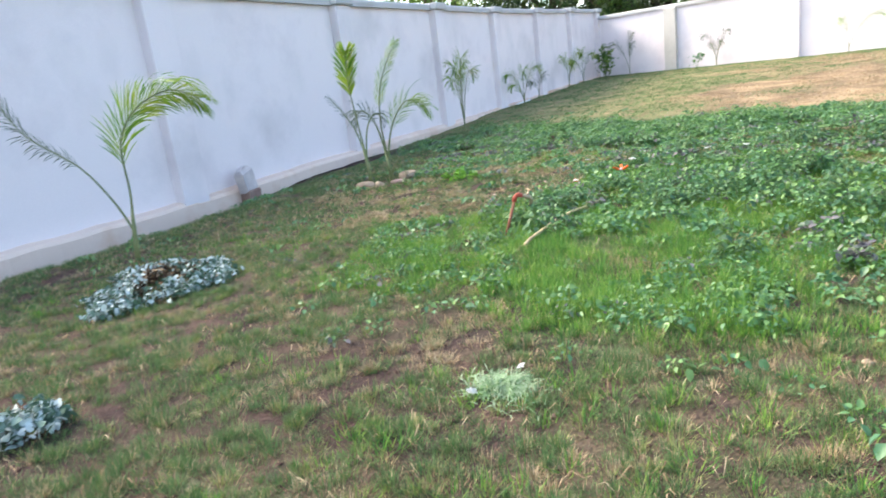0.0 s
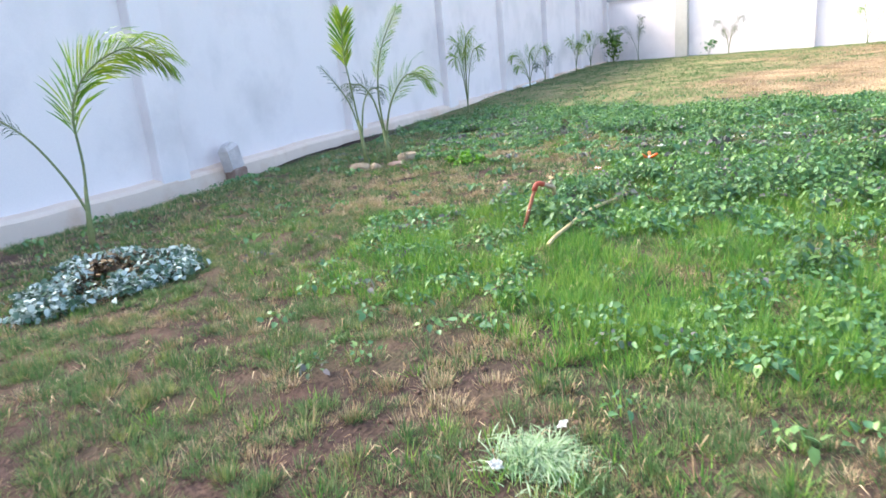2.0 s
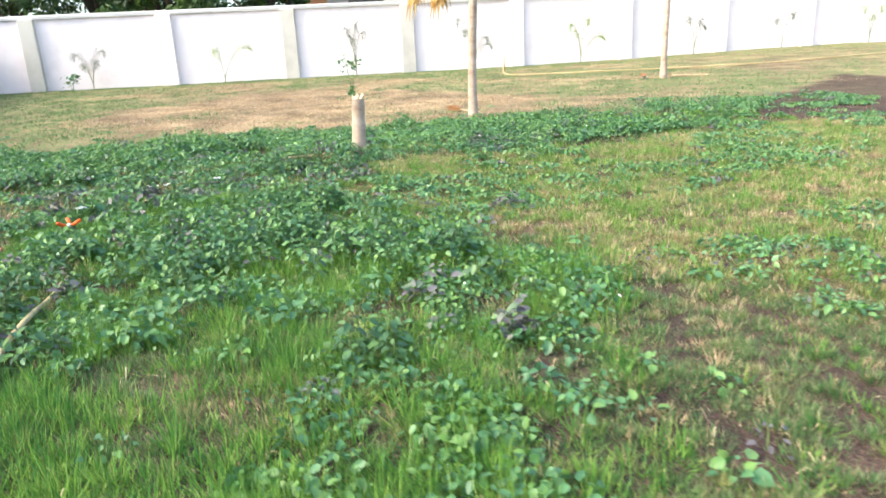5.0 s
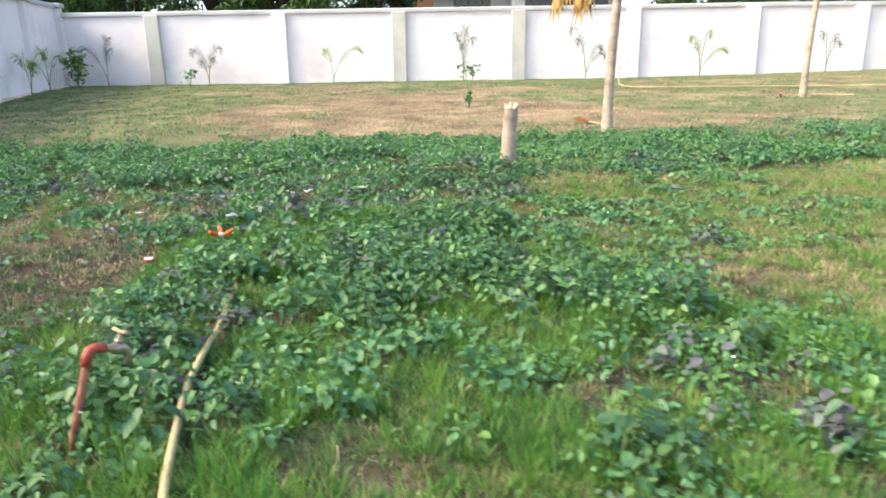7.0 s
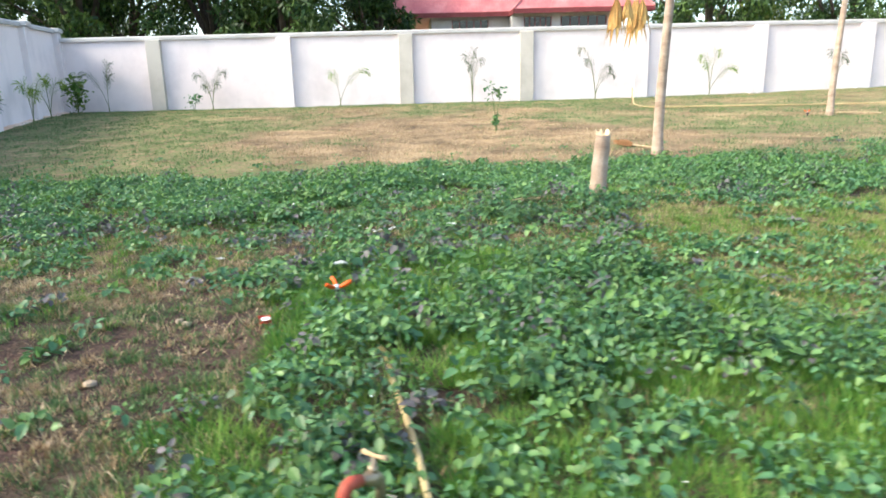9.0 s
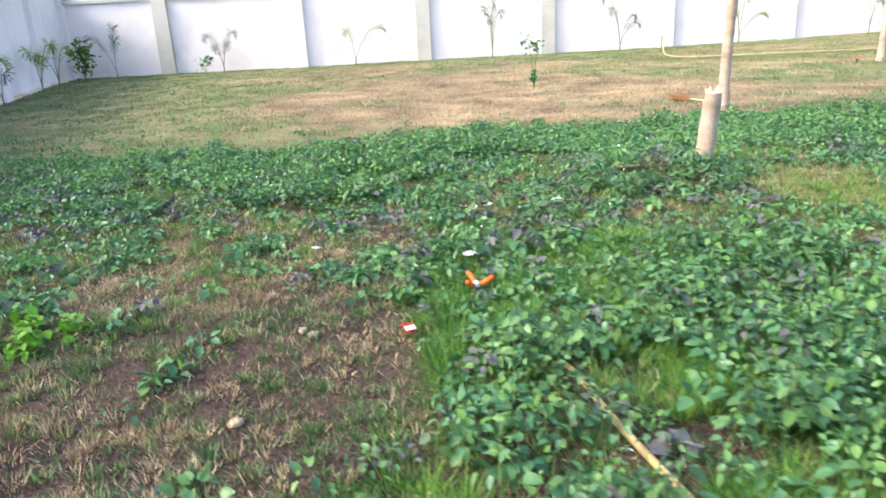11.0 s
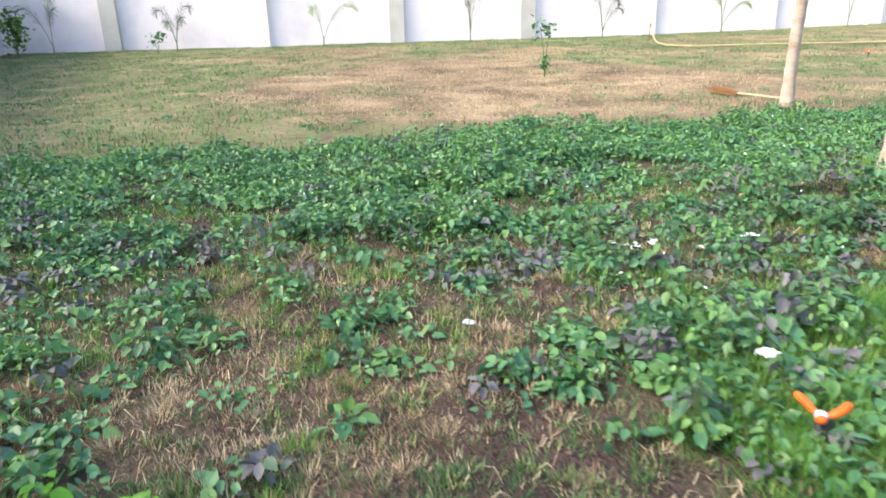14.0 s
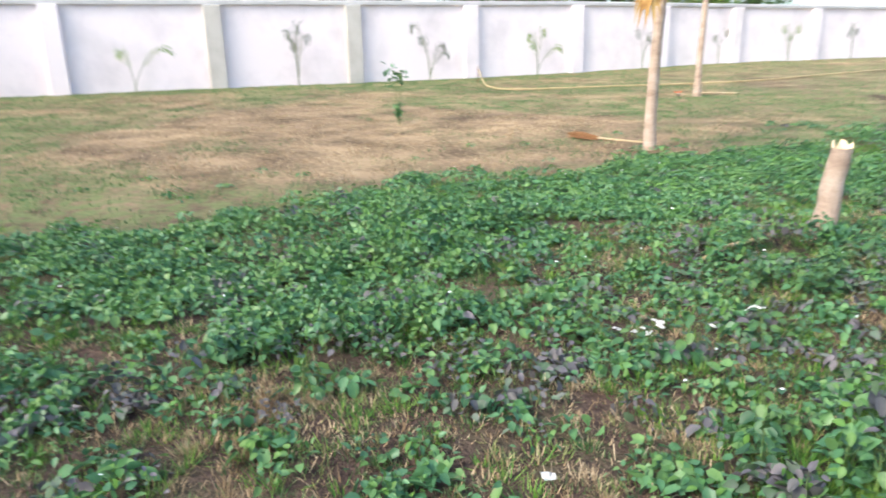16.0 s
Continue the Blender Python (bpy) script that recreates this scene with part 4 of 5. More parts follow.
# ---- hoses ----
def hose(name, pts, r, label, mat=None):
    cur = []
    P4 = [Vector(p) for p in pts]
    for i in range(len(P4) - 1):
        p0, p1, p2, p3 = P4[max(i - 1, 0)], P4[i], P4[i + 1], P4[min(i + 2, len(P4) - 1)]
        for k in range(7):
            t = k / 7
            cur.append(0.5 * ((2 * p1) + (p2 - p0) * t + (2 * p0 - 5 * p1 + 4 * p2 - p3) * t * t + (3 * p1 - p0 - 3 * p2 + p3) * t ** 3))
    cur.append(P4[-1])
    bm = bmesh.new()
    tube(bm, cur, r, 9)
    ob = place(name, bm, mat or M_HOSE, smooth=True)
    return tagged(ob, label, "hose" if "hose" in name else name.replace("_", " "))


def on_ground(pts, up):
    return [(x, y, gz(x, y) + u) for (x, y), u in zip(pts, up)]


hose("garden_hose", on_ground([(3.05, 3.68), (3.20, 3.725), (3.45, 3.79), (3.76, 3.86), (4.10, 3.905), (4.42, 3.95), (4.76, 4.01), (5.1, 4.06), (5.5, 4.2), (5.86, 4.37)],
     [0.05, 0.055, 0.06, 0.06, 0.06, 0.04, 0.02, 0.0, 0.0, 0.02]), 0.0135, "faded yellow garden hose lying in the weeds")
hose("garden_hose", [(25.96, -3.58, gz(26, -3.6) + 0.45), (25.7, -3.5, gz(25.7, -3.5) + 0.36), (25.2, -3.35, gz(25.2, -3.3) + 0.18)] + on_ground([(24.4, -3.2), (23.2, -3.4), (22.7, -5.2), (22.2, -8.3), (21.7, -11.0), (21.8, -14.0), (22.6, -20.0)], [0.05] * 7), 0.022,
     "long pale yellow hose across the dry grass")


# ---- sprinklers ----
def sprinkler(x, y, up, turn, label):
    root = thing("lawn_sprinkler", pose(x, y, gz(x, y) + up, 0, 0, turn) @ Matrix.Scale(0.72, 4), label, "sprinkler", group="lawn sprinklers")
    bm = bmesh.new()
    tube(bm, [(0, 0, -0.18), (0, 0, -0.12), (0, 0, 0.01)], [0.004, 0.016, 0.019], 10)
    tube(bm, [(-0.06, 0, -0.04), (0.06, 0, -0.04)], 0.012, 8)
    part("base", bm, M_BLACK, root, "black plastic spike base", smooth=True)
    bm = bmesh.new()
    tube(bm, [(0, 0, 0.005), (0, 0, 0.018), (0, 0, 0.04), (0, 0, 0.046)], [0.024, 0.028, 0.026, 0.012], 14)
    part("hub", bm, M_GREYP, root, "grey hub", smooth=True)
    for k in range(3):
        a = 2 * math.pi * k / 3
        d = Vector((math.cos(a), math.sin(a), 0))
        s = Vector((-math.sin(a), math.cos(a), 0))
        bm = bmesh.new()
        tube(bm, [d * 0.02 + Vector((0, 0, 0.025)), d * 0.05 + Vector((0, 0, 0.034)), d * 0.09 + s * 0.008 + Vector((0, 0, 0.058)), d * 0.115 + s * 0.022 + Vector((0, 0, 0.075)), d * 0.12 + s * 0.03 + Vector((0, 0, 0.078))], [0.013, 0.018, 0.02, 0.017, 0.008], 10)
        part("arm", bm, M_ORANGE, root, smooth=True)


sprinkler(5.92, 4.38, 0.085, 15, "orange three-armed lawn sprinkler standing among weeds")
sprinkler(19.2, -5.95, 0.10, 50, "orange three-armed lawn sprinkler on dry grass")


# ---- block against the left wall ----
def leaning_block():
    u = -24.85
    x, y = CX + WD[0] * u - WN[0] * 0.22, CY + WD[1] * u - WN[1] * 0.22
    root = thing("concrete_block", pose(x, y, gz(x, y) - 0.03, 0, 0, math.degrees(WA)), "grey concrete slab leaning on a brown block by the wall", "block")
    bm = bmesh.new()
    box(bm, -0.17, 0.12, -0.22, 0.02, 0.0, 0.30, bevel=0.02)
    part("base_block", bm, M_BRICK, root, "brown weathered block")
    bm = bmesh.new()
    rings = []
    for z in (0.0, 0.20, 0.34, 0.40, 0.43):
        w = 0.15 if z < 0.35 else (0.12 if z < 0.42 else 0.06)
        rings.append([bm.verts.new((cx * w, cy * (0.09 if z < 0.4 else 0.05), z)) for cx, cy in ((-1, -1), (0, -1.15), (1, -1), (1, 1), (0, 1), (-1, 1))])
    for a, b in zip(rings, rings[1:]):
        for k in range(6):
            bm.faces.new((a[k], a[(k + 1) % 6], b[(k + 1) % 6], b[k]))
    bm.faces.new(rings[0][::-1])
    bm.faces.new(rings[-1])
    ob = part("slab", bm, M_CONCRETE, root, "rounded grey concrete slab")
    ob.matrix_local = pose(-0.03, -0.08, 0.285, 0, -14, 8)


leaning_block()


def pvc_length():
    u = -11.6
    x, y = CX + WD[0] * u - WN[0] * 0.45, CY + WD[1] * u - WN[1] * 0.45
    bm = bmesh.new()
    tube(bm, [(-0.6, 0, 0), (0.6, 0, 0)], 0.035, 10)
    ob = place("pvc_pipe", bm, M_PVC, smooth=True)
    ob.matrix_world = pose(x, y, gz(x, y) + 0.06, 0, -2, 14)
    tagged(ob, "short white plastic pipe lying at the foot of the wall", "pipe")


pvc_length()


# ---- litter, stones, sticks ----
def lump(name, x, y, sx, sy, sz, mat, label, category, seed, up=0.0, group=""):
    rnd = random.Random(seed)
    bm = bmesh.new()
    bmesh.ops.create_icosphere(bm, subdivisions=2, radius=1.0)
    for v in bm.verts:
        k = 1 + rnd.uniform(-0.16, 0.16)
        v.co = Vector((v.co.x * sx * k, v.co.y * sy * k, max(-0.55, v.co.z) * sz * k))
    ob = place(name, bm, mat, smooth=False)
    ob.matrix_world = pose(x, y, gz(x, y) + sz * 0.4 + up, rnd.uniform(-8, 8), rnd.uniform(-8, 8), rnd.uniform(0, 360))
    return tagged(ob, label, category, group=group)


def crumpled(name, x, y, size, mat, label, seed, up=0.02):
    """A crumpled thin wrapper or bag with folds."""
    rnd = random.Random(seed)
    bm = bmesh.new()
    n = 6
    g = [[bm.verts.new(((i / n - 0.5) * size * rnd.uniform(0.8, 1.1), (j / n - 0.5) * size * 0.8 * rnd.uniform(0.8, 1.1), rnd.uniform(0, 0.35) * size * (1 - abs(i / n - 0.5)))) for j in range(n + 1)] for i in range(n + 1)]
    for i in range(n):
        for j in range(n):
            bm.faces.new((g[i][j], g[i + 1][j], g[i + 1][j + 1], g[i][j + 1]))
    geom = bmesh.ops.solidify(bm, geom=bm.faces[:], thickness=0.002)
    ob = place(name, bm, mat)
    ob.matrix_world = pose(x, y, gz(x, y) + up, rnd.uniform(-15, 15), rnd.uniform(-15, 15), rnd.uniform(0, 360))
    return tagged(ob, label, "litter", group="scraps of litter")


crumpled("plastic_scrap", 6.21, 4.38, 0.085, M_WHITE, "crumpled white plastic scrap lying on weeds", 1, 0.15)
crumpled("plastic_scrap", 7.63, 3.62, 0.085, M_WHITE, "crumpled white plastic scrap on the ground", 2, 0.07)
crumpled("plastic_scrap", 6.87, 5.33, 0.06, M_WHITE, "small white scrap in sparse grass", 3, 0.05)
crumpled("plastic_scrap", 1.09, 2.60, 0.045, M_WHITE, "small white scrap beside cut grass", 4, 0.03)
crumpled("plastic_scrap", 1.38, 2.55, 0.04, M_WHITE, "small white scrap beside cut grass", 14, 0.04)
for i in range(14):
    r = random.Random(40 + i)
    crumpled("paper_scrap", 7.84 + r.gauss(0, 0.13), 4.14 + r.gauss(0, 0.17), r.uniform(0.022, 0.06), M_WHITE if i % 3 else M_STONE, "small torn white scraps on bare soil", 50 + i, 0.035)
pk = crumpled("snack_packet", 5.56, 4.73, 0.085, M_RED, "crumpled red and white snack packet on soil", 9, 0.03)
bmw = bmesh.new()
box(bmw, -0.04, -0.008, -0.03, 0.02, 0.02, 0.027, 0.003)
part("label_patch", bmw, M_WHITE, pk, "white printed patch")

for i, (x, y, s) in enumerate([(5.16, 7.70, 0.10), (5.28, 7.58, 0.07), (5.86, 7.60, 0.12), (5.98, 7.72, 0.09)]):
    lump("coconut_husk", x, y, s * 1.3, s, s * 0.7, M_HUSK, "dry brown coconut husk at the palm's foot", "husk", 70 + i, group="husks round the palms")
lump("stone", 5.52, 7.45, 0.14, 0.10, 0.05, M_BRICK, "dark flat stone on brown soil", "stone", 81)
for i, (x, y, s) in enumerate([(5.65, 5.18, 0.026), (5.71, 5.24, 0.019), (4.90, 5.36, 0.027), (4.35, 5.25, 0.016), (2.05, 1.35, 0.02)]):
    lump("stone", x, y, s * 1.2, s, s * 0.8, M_STONE, "small pale stone on bare soil", "stone", 90 + i, group="small stones")

hose("fallen_stick", on_ground([(8.40, 3.25), (8.47, 2.98), (8.50, 2.72)], [0.05, 0.06, 0.05]), 0.013, "short pale dry stick lying in weeds", M_STICK)
hose("fallen_stick", on_ground([(19.5, -6.9), (19.3, -7.35), (19.05, -7.75)], [0.04, 0.05, 0.04]), 0.022, "pale straight stick on the ground by a tree", M_STICK)


def broom():
    root = thing("broom", pose(14.05, 0.10, gz(14.05, 0.10) + 0.05, 0, 0, 8), "brown bristle broom lying on dry grass by a tree", "broom")
    bm = bmesh.new()
    rnd = random.Random(3)
    for k in range(160):
        a = rnd.uniform(-0.35, 0.35)
        ln = rnd.uniform(0.45, 0.62)
        y0, z0 = rnd.uniform(-0.03, 0.03), rnd.uniform(-0.02, 0.03)
        tube(bm, [(0, y0, z0), (ln, y0 + math.sin(a) * ln * 0.55, z0 + rnd.uniform(-0.03, 0.05))], 0.004, 3, cap=False)
    part("bristles", bm, M_BROOM, root, "spread brown bristles")
    bm = bmesh.new()
    tube(bm, [(0.06, 0, 0.01), (-0.4, 0.0, 0.02), (-0.95, -0.06, 0.03)], [0.016, 0.014, 0.013], 8)
    part("handle", bm, M_STICK, root, "pale stick handle", smooth=True)


broom()


# ---- shrubs ----
def shrub(name, x, y, stems, mat, leaf, count, label, seed):
    """stems: (dx, dy, z, clump radius). Leaves are real ovals on a thin branching stem."""
    rnd = np.random.RandomState(seed)
    root = thing(name, pose(x, y, gz(x, y)), label, "plant")
    bm = bmesh.new()
    for dx, dy, z, r in stems:
        tube(bm, [(0, 0, -0.05), (dx * 0.3, dy * 0.3, z * 0.5), (dx, dy, z)], [0.012, 0.009, 0.005], 6)
    part("stem", bm, M_WEEDSTEM, root)
    p = np.concatenate([np.array([dx, dy, z]) + rnd.normal(size=(count, 3)) * r * 0.55 for dx, dy, z, r in stems])
    tri_v, tri_f = oval_leaves(p, leaf, rnd)
    place("foliage", raw_mesh("foliage", tri_v, tri_f), mat, root)
    return root


def oval_leaves(p, size, rnd, flat=0.5, yaw=None, plain=False):
    """Oval pointed leaves folded along the midrib: nine corners and eight triangles each, or six and four."""
    n = len(p)
    a = rnd.uniform(0, 2 * math.pi, n) if yaw is None else yaw
    tilt = rnd.normal(0.12, flat, n)
    roll = rnd.normal(0, flat * 0.8, n)
    d = np.stack([np.cos(a) * np.cos(tilt), np.sin(a) * np.cos(tilt), -np.sin(tilt)], 1)
    s0 = np.stack([-np.sin(a), np.cos(a), np.zeros(n)], 1)
    nn = np.cross(d, s0)
    s = s0 * np.cos(roll)[:, None] + nn * np.sin(roll)[:, None]
    nn = np.cross(d, s)
    L = (size * rnd.uniform(0.6, 1.25, n))[:, None]
    W = L * rnd.uniform(0.27, 0.38, n)[:, None]
    up = nn * W * 0.28
    base = p - d * L * 0.5
    if plain:
        v = np.stack([base, base + d * L * 0.22 + s * W * 0.95 + up, base + d * L * 0.62 + s * W * 0.85 + up, base + d * L - nn * L * 0.10,
                      base + d * L * 0.62 - s * W * 0.85 + up, base + d * L * 0.22 - s * W * 0.95 + up], 1)
        i = np.arange(n)[:, None] * 6
        return v.reshape(-1, 3), np.concatenate([i + [0, 1, 2], i + [0, 2, 3], i + [0, 3, 4], i + [0, 4, 5]], 0)
    v = np.stack([base, base + d * L * 0.12 + s * W * 0.72 + up, base + d * L * 0.40 + s * W + up, base + d * L * 0.74 + s * W * 0.72 + up * 0.7, base + d * L - nn * L * 0.14,
                  base + d * L * 0.74 - s * W * 0.72 + up * 0.7, base + d * L * 0.40 - s * W + up, base + d * L * 0.12 - s * W * 0.72 + up, base + d * L * 0.5], 1)
    i = np.arange(n)[:, None] * 9
    f = np.concatenate([i + np.array([k, (k + 1) % 8, 8]) for k in range(8)], 0)
    return v.reshape(-1, 3), f


shrub("sapling", 17.6, 2.12, [(0.0, 0.1, 0.93, 0.17), (0.05, -0.10, 0.86, 0.15), (0.0, 0.0, 0.30, 0.08), (-0.05, 0.02, 0.2, 0.07)], M_WEED, 0.10, 24, "thin sapling with two clumps of dark leaves", 1)
shrub("seedling", 27.3, 11.9, [(0.0, 0.1, 0.42, 0.16), (0.0, -0.12, 0.5, 0.14)], M_WEED, 0.13, 26, "small leafy green seedling near the far wall", 2)
shrub("corner_bush", 27.9, 16.3, [(0.0, 0.2, 0.9, 0.3), (-0.2, -0.15, 0.8, 0.3), (0.2, 0, 1.15, 0.28), (0.0, -0.1, 0.45, 0.3)], M_CANOPY2, 0.17, 60, "yellowish green bush in the corner of the walls", 3)
shrub("lime_plant", 5.74, 6.54, [(0.0, 0.0, 0.08, 0.07), (0.16, 0.10, 0.06, 0.06), (-0.16, -0.07, 0.06, 0.06), (0.05, -0.17, 0.06, 0.06), (-0.08, 0.16, 0.06, 0.05)], M_LIME, 0.062, 34, "low bright lime-green leafy plant", 4)
shrub("weed_clump", 3.86, 1.95, [(0.0, 0.0, 0.07, 0.08), (0.08, 0.06, 0.06, 0.06)], M_PURPLE, 0.055, 20, "low greyish purple weed clump in grass", 8)
shrub("weed_clump", 3.44, 1.62, [(0.0, 0.0, 0.06, 0.08), (0.09, 0.05, 0.05, 0.06), (-0.08, 0.06, 0.05, 0.06)], M_PURPLE, 0.06, 22, "low greyish purple weed clump in grass", 5)


# ---- mulch and cut grass ----
def leaf_heap(name, cx, cy, rx, ry, h, count, size, mat, label, seed, ring=False, turn=0.0):
    rnd = np.random.RandomState(seed)
    a, r = rnd.uniform(0, 2 * math.pi, count), rnd.rand(count) ** 0.5
    if ring:
        r = 0.25 + 0.75 * r
    rim = 0.86 + 0.13 * np.sin(3 * a + seed) + 0.10 * np.sin(7 * a + 2.0 * seed) + rnd.normal(0, 0.07, count)
    u, w = np.cos(a) * r * rx * rim, np.sin(a) * r * ry * rim
    x, y = cx + u * math.cos(turn) - w * math.sin(turn), cy + u * math.sin(turn) + w * math.cos(turn)
    keep = fbm(x + 5, y + 9, 4.5) + rnd.normal(0, 0.07, count) > 0.50
    x, y, r = x[keep], y[keep], r[keep]
    z = ground_z(x, y) + h * (1 - r ** 2) * rnd.rand(len(x)) + 0.015 + 0.05 * rnd.rand(len(x))
    v, f = oval_leaves(np.stack([x, y, z], 1), size, rnd, flat=0.75)
    ob = place(name, raw_mesh(name, v, f), mat)
    return tagged(ob, label, "mulch", kind="stuff")


TURN_M = math.radians(-47)
leaf_heap("mulch_heap", 1.40, 5.98, 0.55, 0.74, 0.12, 5000, 0.044, M_MULCH, "ring of silvery wilted cut leaves round a palm", 1, True, TURN_M)
leaf_heap("mulch_litter", 1.46, 6.08, 0.46, 0.58, 0.09, 1900, 0.045, M_LITTER, "dry brown leaf litter inside the mulch ring", 2, False, TURN_M)
leaf_heap("mulch_heap", -0.12, 4.20, 0.20, 0.28, 0.10, 1000, 0.048, M_MULCH, "small heap of silvery wilted cut leaves", 3, False, TURN_M)


# ---- growth ----
def weed_cover(x, y):
    w = (0.30 + 0.16 * smooth(4.3, 5.0, x) + 0.50 * smooth(0.42, 0.56, fbm(x + 31, y + 12, 1.3))) * zone(x, y, Z_NEARWEED, 0.4)
    w = np.maximum(w, (0.16 + 0.78 * smooth(0.40, 0.54, fbm(x + 2, y + 6, 1.2))) * zone(x, y, Z_BAND, 0.6))
    w = np.maximum(w, (0.32 - 0.14 * smooth(4.8, 5.4, y) * (1 - smooth(7.0, 7.8, x)) + 0.44 * smooth(0.48, 0.62, fbm(x, y, 1.4))) * zone(x, y, Z_MID, 0.5))
    w = np.maximum(w, 0.36 * smooth(0.46, 0.60, fbm(x + 50, y, 1.3)) * zone(x, y, Z_LUSH, 0.5))
    w = np.maximum(w, 0.30 * smooth(0.50, 0.60, fbm(x + 17, y + 41, 1.1)) * zone(x, y, Z_RIGHT, 0.5))
    w = np.maximum(w, 0.008 + 0.025 * smooth(0.6, 0.75, fbm(x, y + 80, 0.8)))
    w *= 1 - zone(x, y, Z_BARE, 0.25)
    w *= 1 - 0.66 * zone(x, y, Z_OPEN, 0.35)
    w *= 1 - np.exp(-((x - 7.8) ** 2 + (y - 4.1) ** 2) / 0.16)
    w *= 1 - 0.9 * smooth(13.0, 15.0, x)
    w *= 1 - ((x > 2.8) & (x < 4.3) & (np.abs(y - 3.69 - 0.19 * (x - 3.05)) < 0.07))
    return w * (0.45 + 0.55 * smooth(0.36, 0.5, fbm(x + 7, y + 3, 1.7)))


def scatter(rnd, n, x0, x1, y0, y1):
    return rnd.uniform(x0, x1, n), rnd.uniform(y0, y1, n)


def in_yard(x, y, margin=0.25):
    """Inside both walls and in the walked half of the garden."""
    return (y > -0.1 - 0.78 * np.maximum(0, x - 3.0)) & (x > -1.0 + 0.1 * y) & (wall_dist(x, y) > margin) & (x < CX - 0.1)


def blade_mesh(name, x, y, z, h, w, rnd, bend=0.5, far=False, out=None):
    """Single blades. out: (bearing, lean) of each, else by chance."""
    n = len(x)
    a = rnd.uniform(0, 2 * math.pi, n)
    lean = np.abs(rnd.normal(0, bend, n))
    if out is not None:
        a, lean = out
    d = np.stack([np.cos(a), np.sin(a), np.zeros(n)], 1)
    s = np.stack([-np.sin(a), np.cos(a), np.zeros(n)], 1)
    turn = rnd.uniform(-1, 1, n)[:, None]
    s = s * np.sqrt(1 - turn ** 2 * 0.6) + d * turn * 0.77
    p = np.stack([x, y, z], 1)
    up = np.array([0, 0, 1.0])
    h, w = h[:, None], w[:, None]
    c, sn = np.cos(lean)[:, None], np.sin(lean)[:, None]
    tip = p + up * h * c + d * h * sn
    if far:
        v = np.stack([p - s * w, p + s * w, tip], 1)
        return raw_mesh(name, v.reshape(-1, 3), np.arange(n * 3).reshape(n, 3))
    mid = p + up * h * 0.62 * np.cos(lean * 0.5)[:, None] + d * h * 0.62 * np.sin(lean * 0.5)[:, None]
    v = np.stack([p - s * w * 0.7, p + s * w * 0.7, mid + s * w, mid - s * w, tip], 1)
    i = np.arange(n)[:, None] * 5
    return raw_mesh(name, v.reshape(-1, 3), [i + [0, 1, 2, 3], i + [3, 2, 4]])


def mounds(rnd, tx, ty, per, size):
    """Blades that splay outwards from each tuft's middle: places, bearing, lean, tuft."""
    k = np.repeat(np.arange(len(tx)), per)
    big = (size * rnd.uniform(0.6, 1.4, len(tx)))[k]
    r = rnd.rand(len(k)) ** 0.7
    a = rnd.uniform(0, 2 * math.pi, len(k))
    lean = np.clip(0.25 + 0.95 * r + rnd.normal(0, 0.25, len(k)), 0.05, 1.5)
    return tx[k] + big * r * np.cos(a), ty[k] + big * r * np.sin(a), a + rnd.normal(0, 0.5, len(k)), lean, k


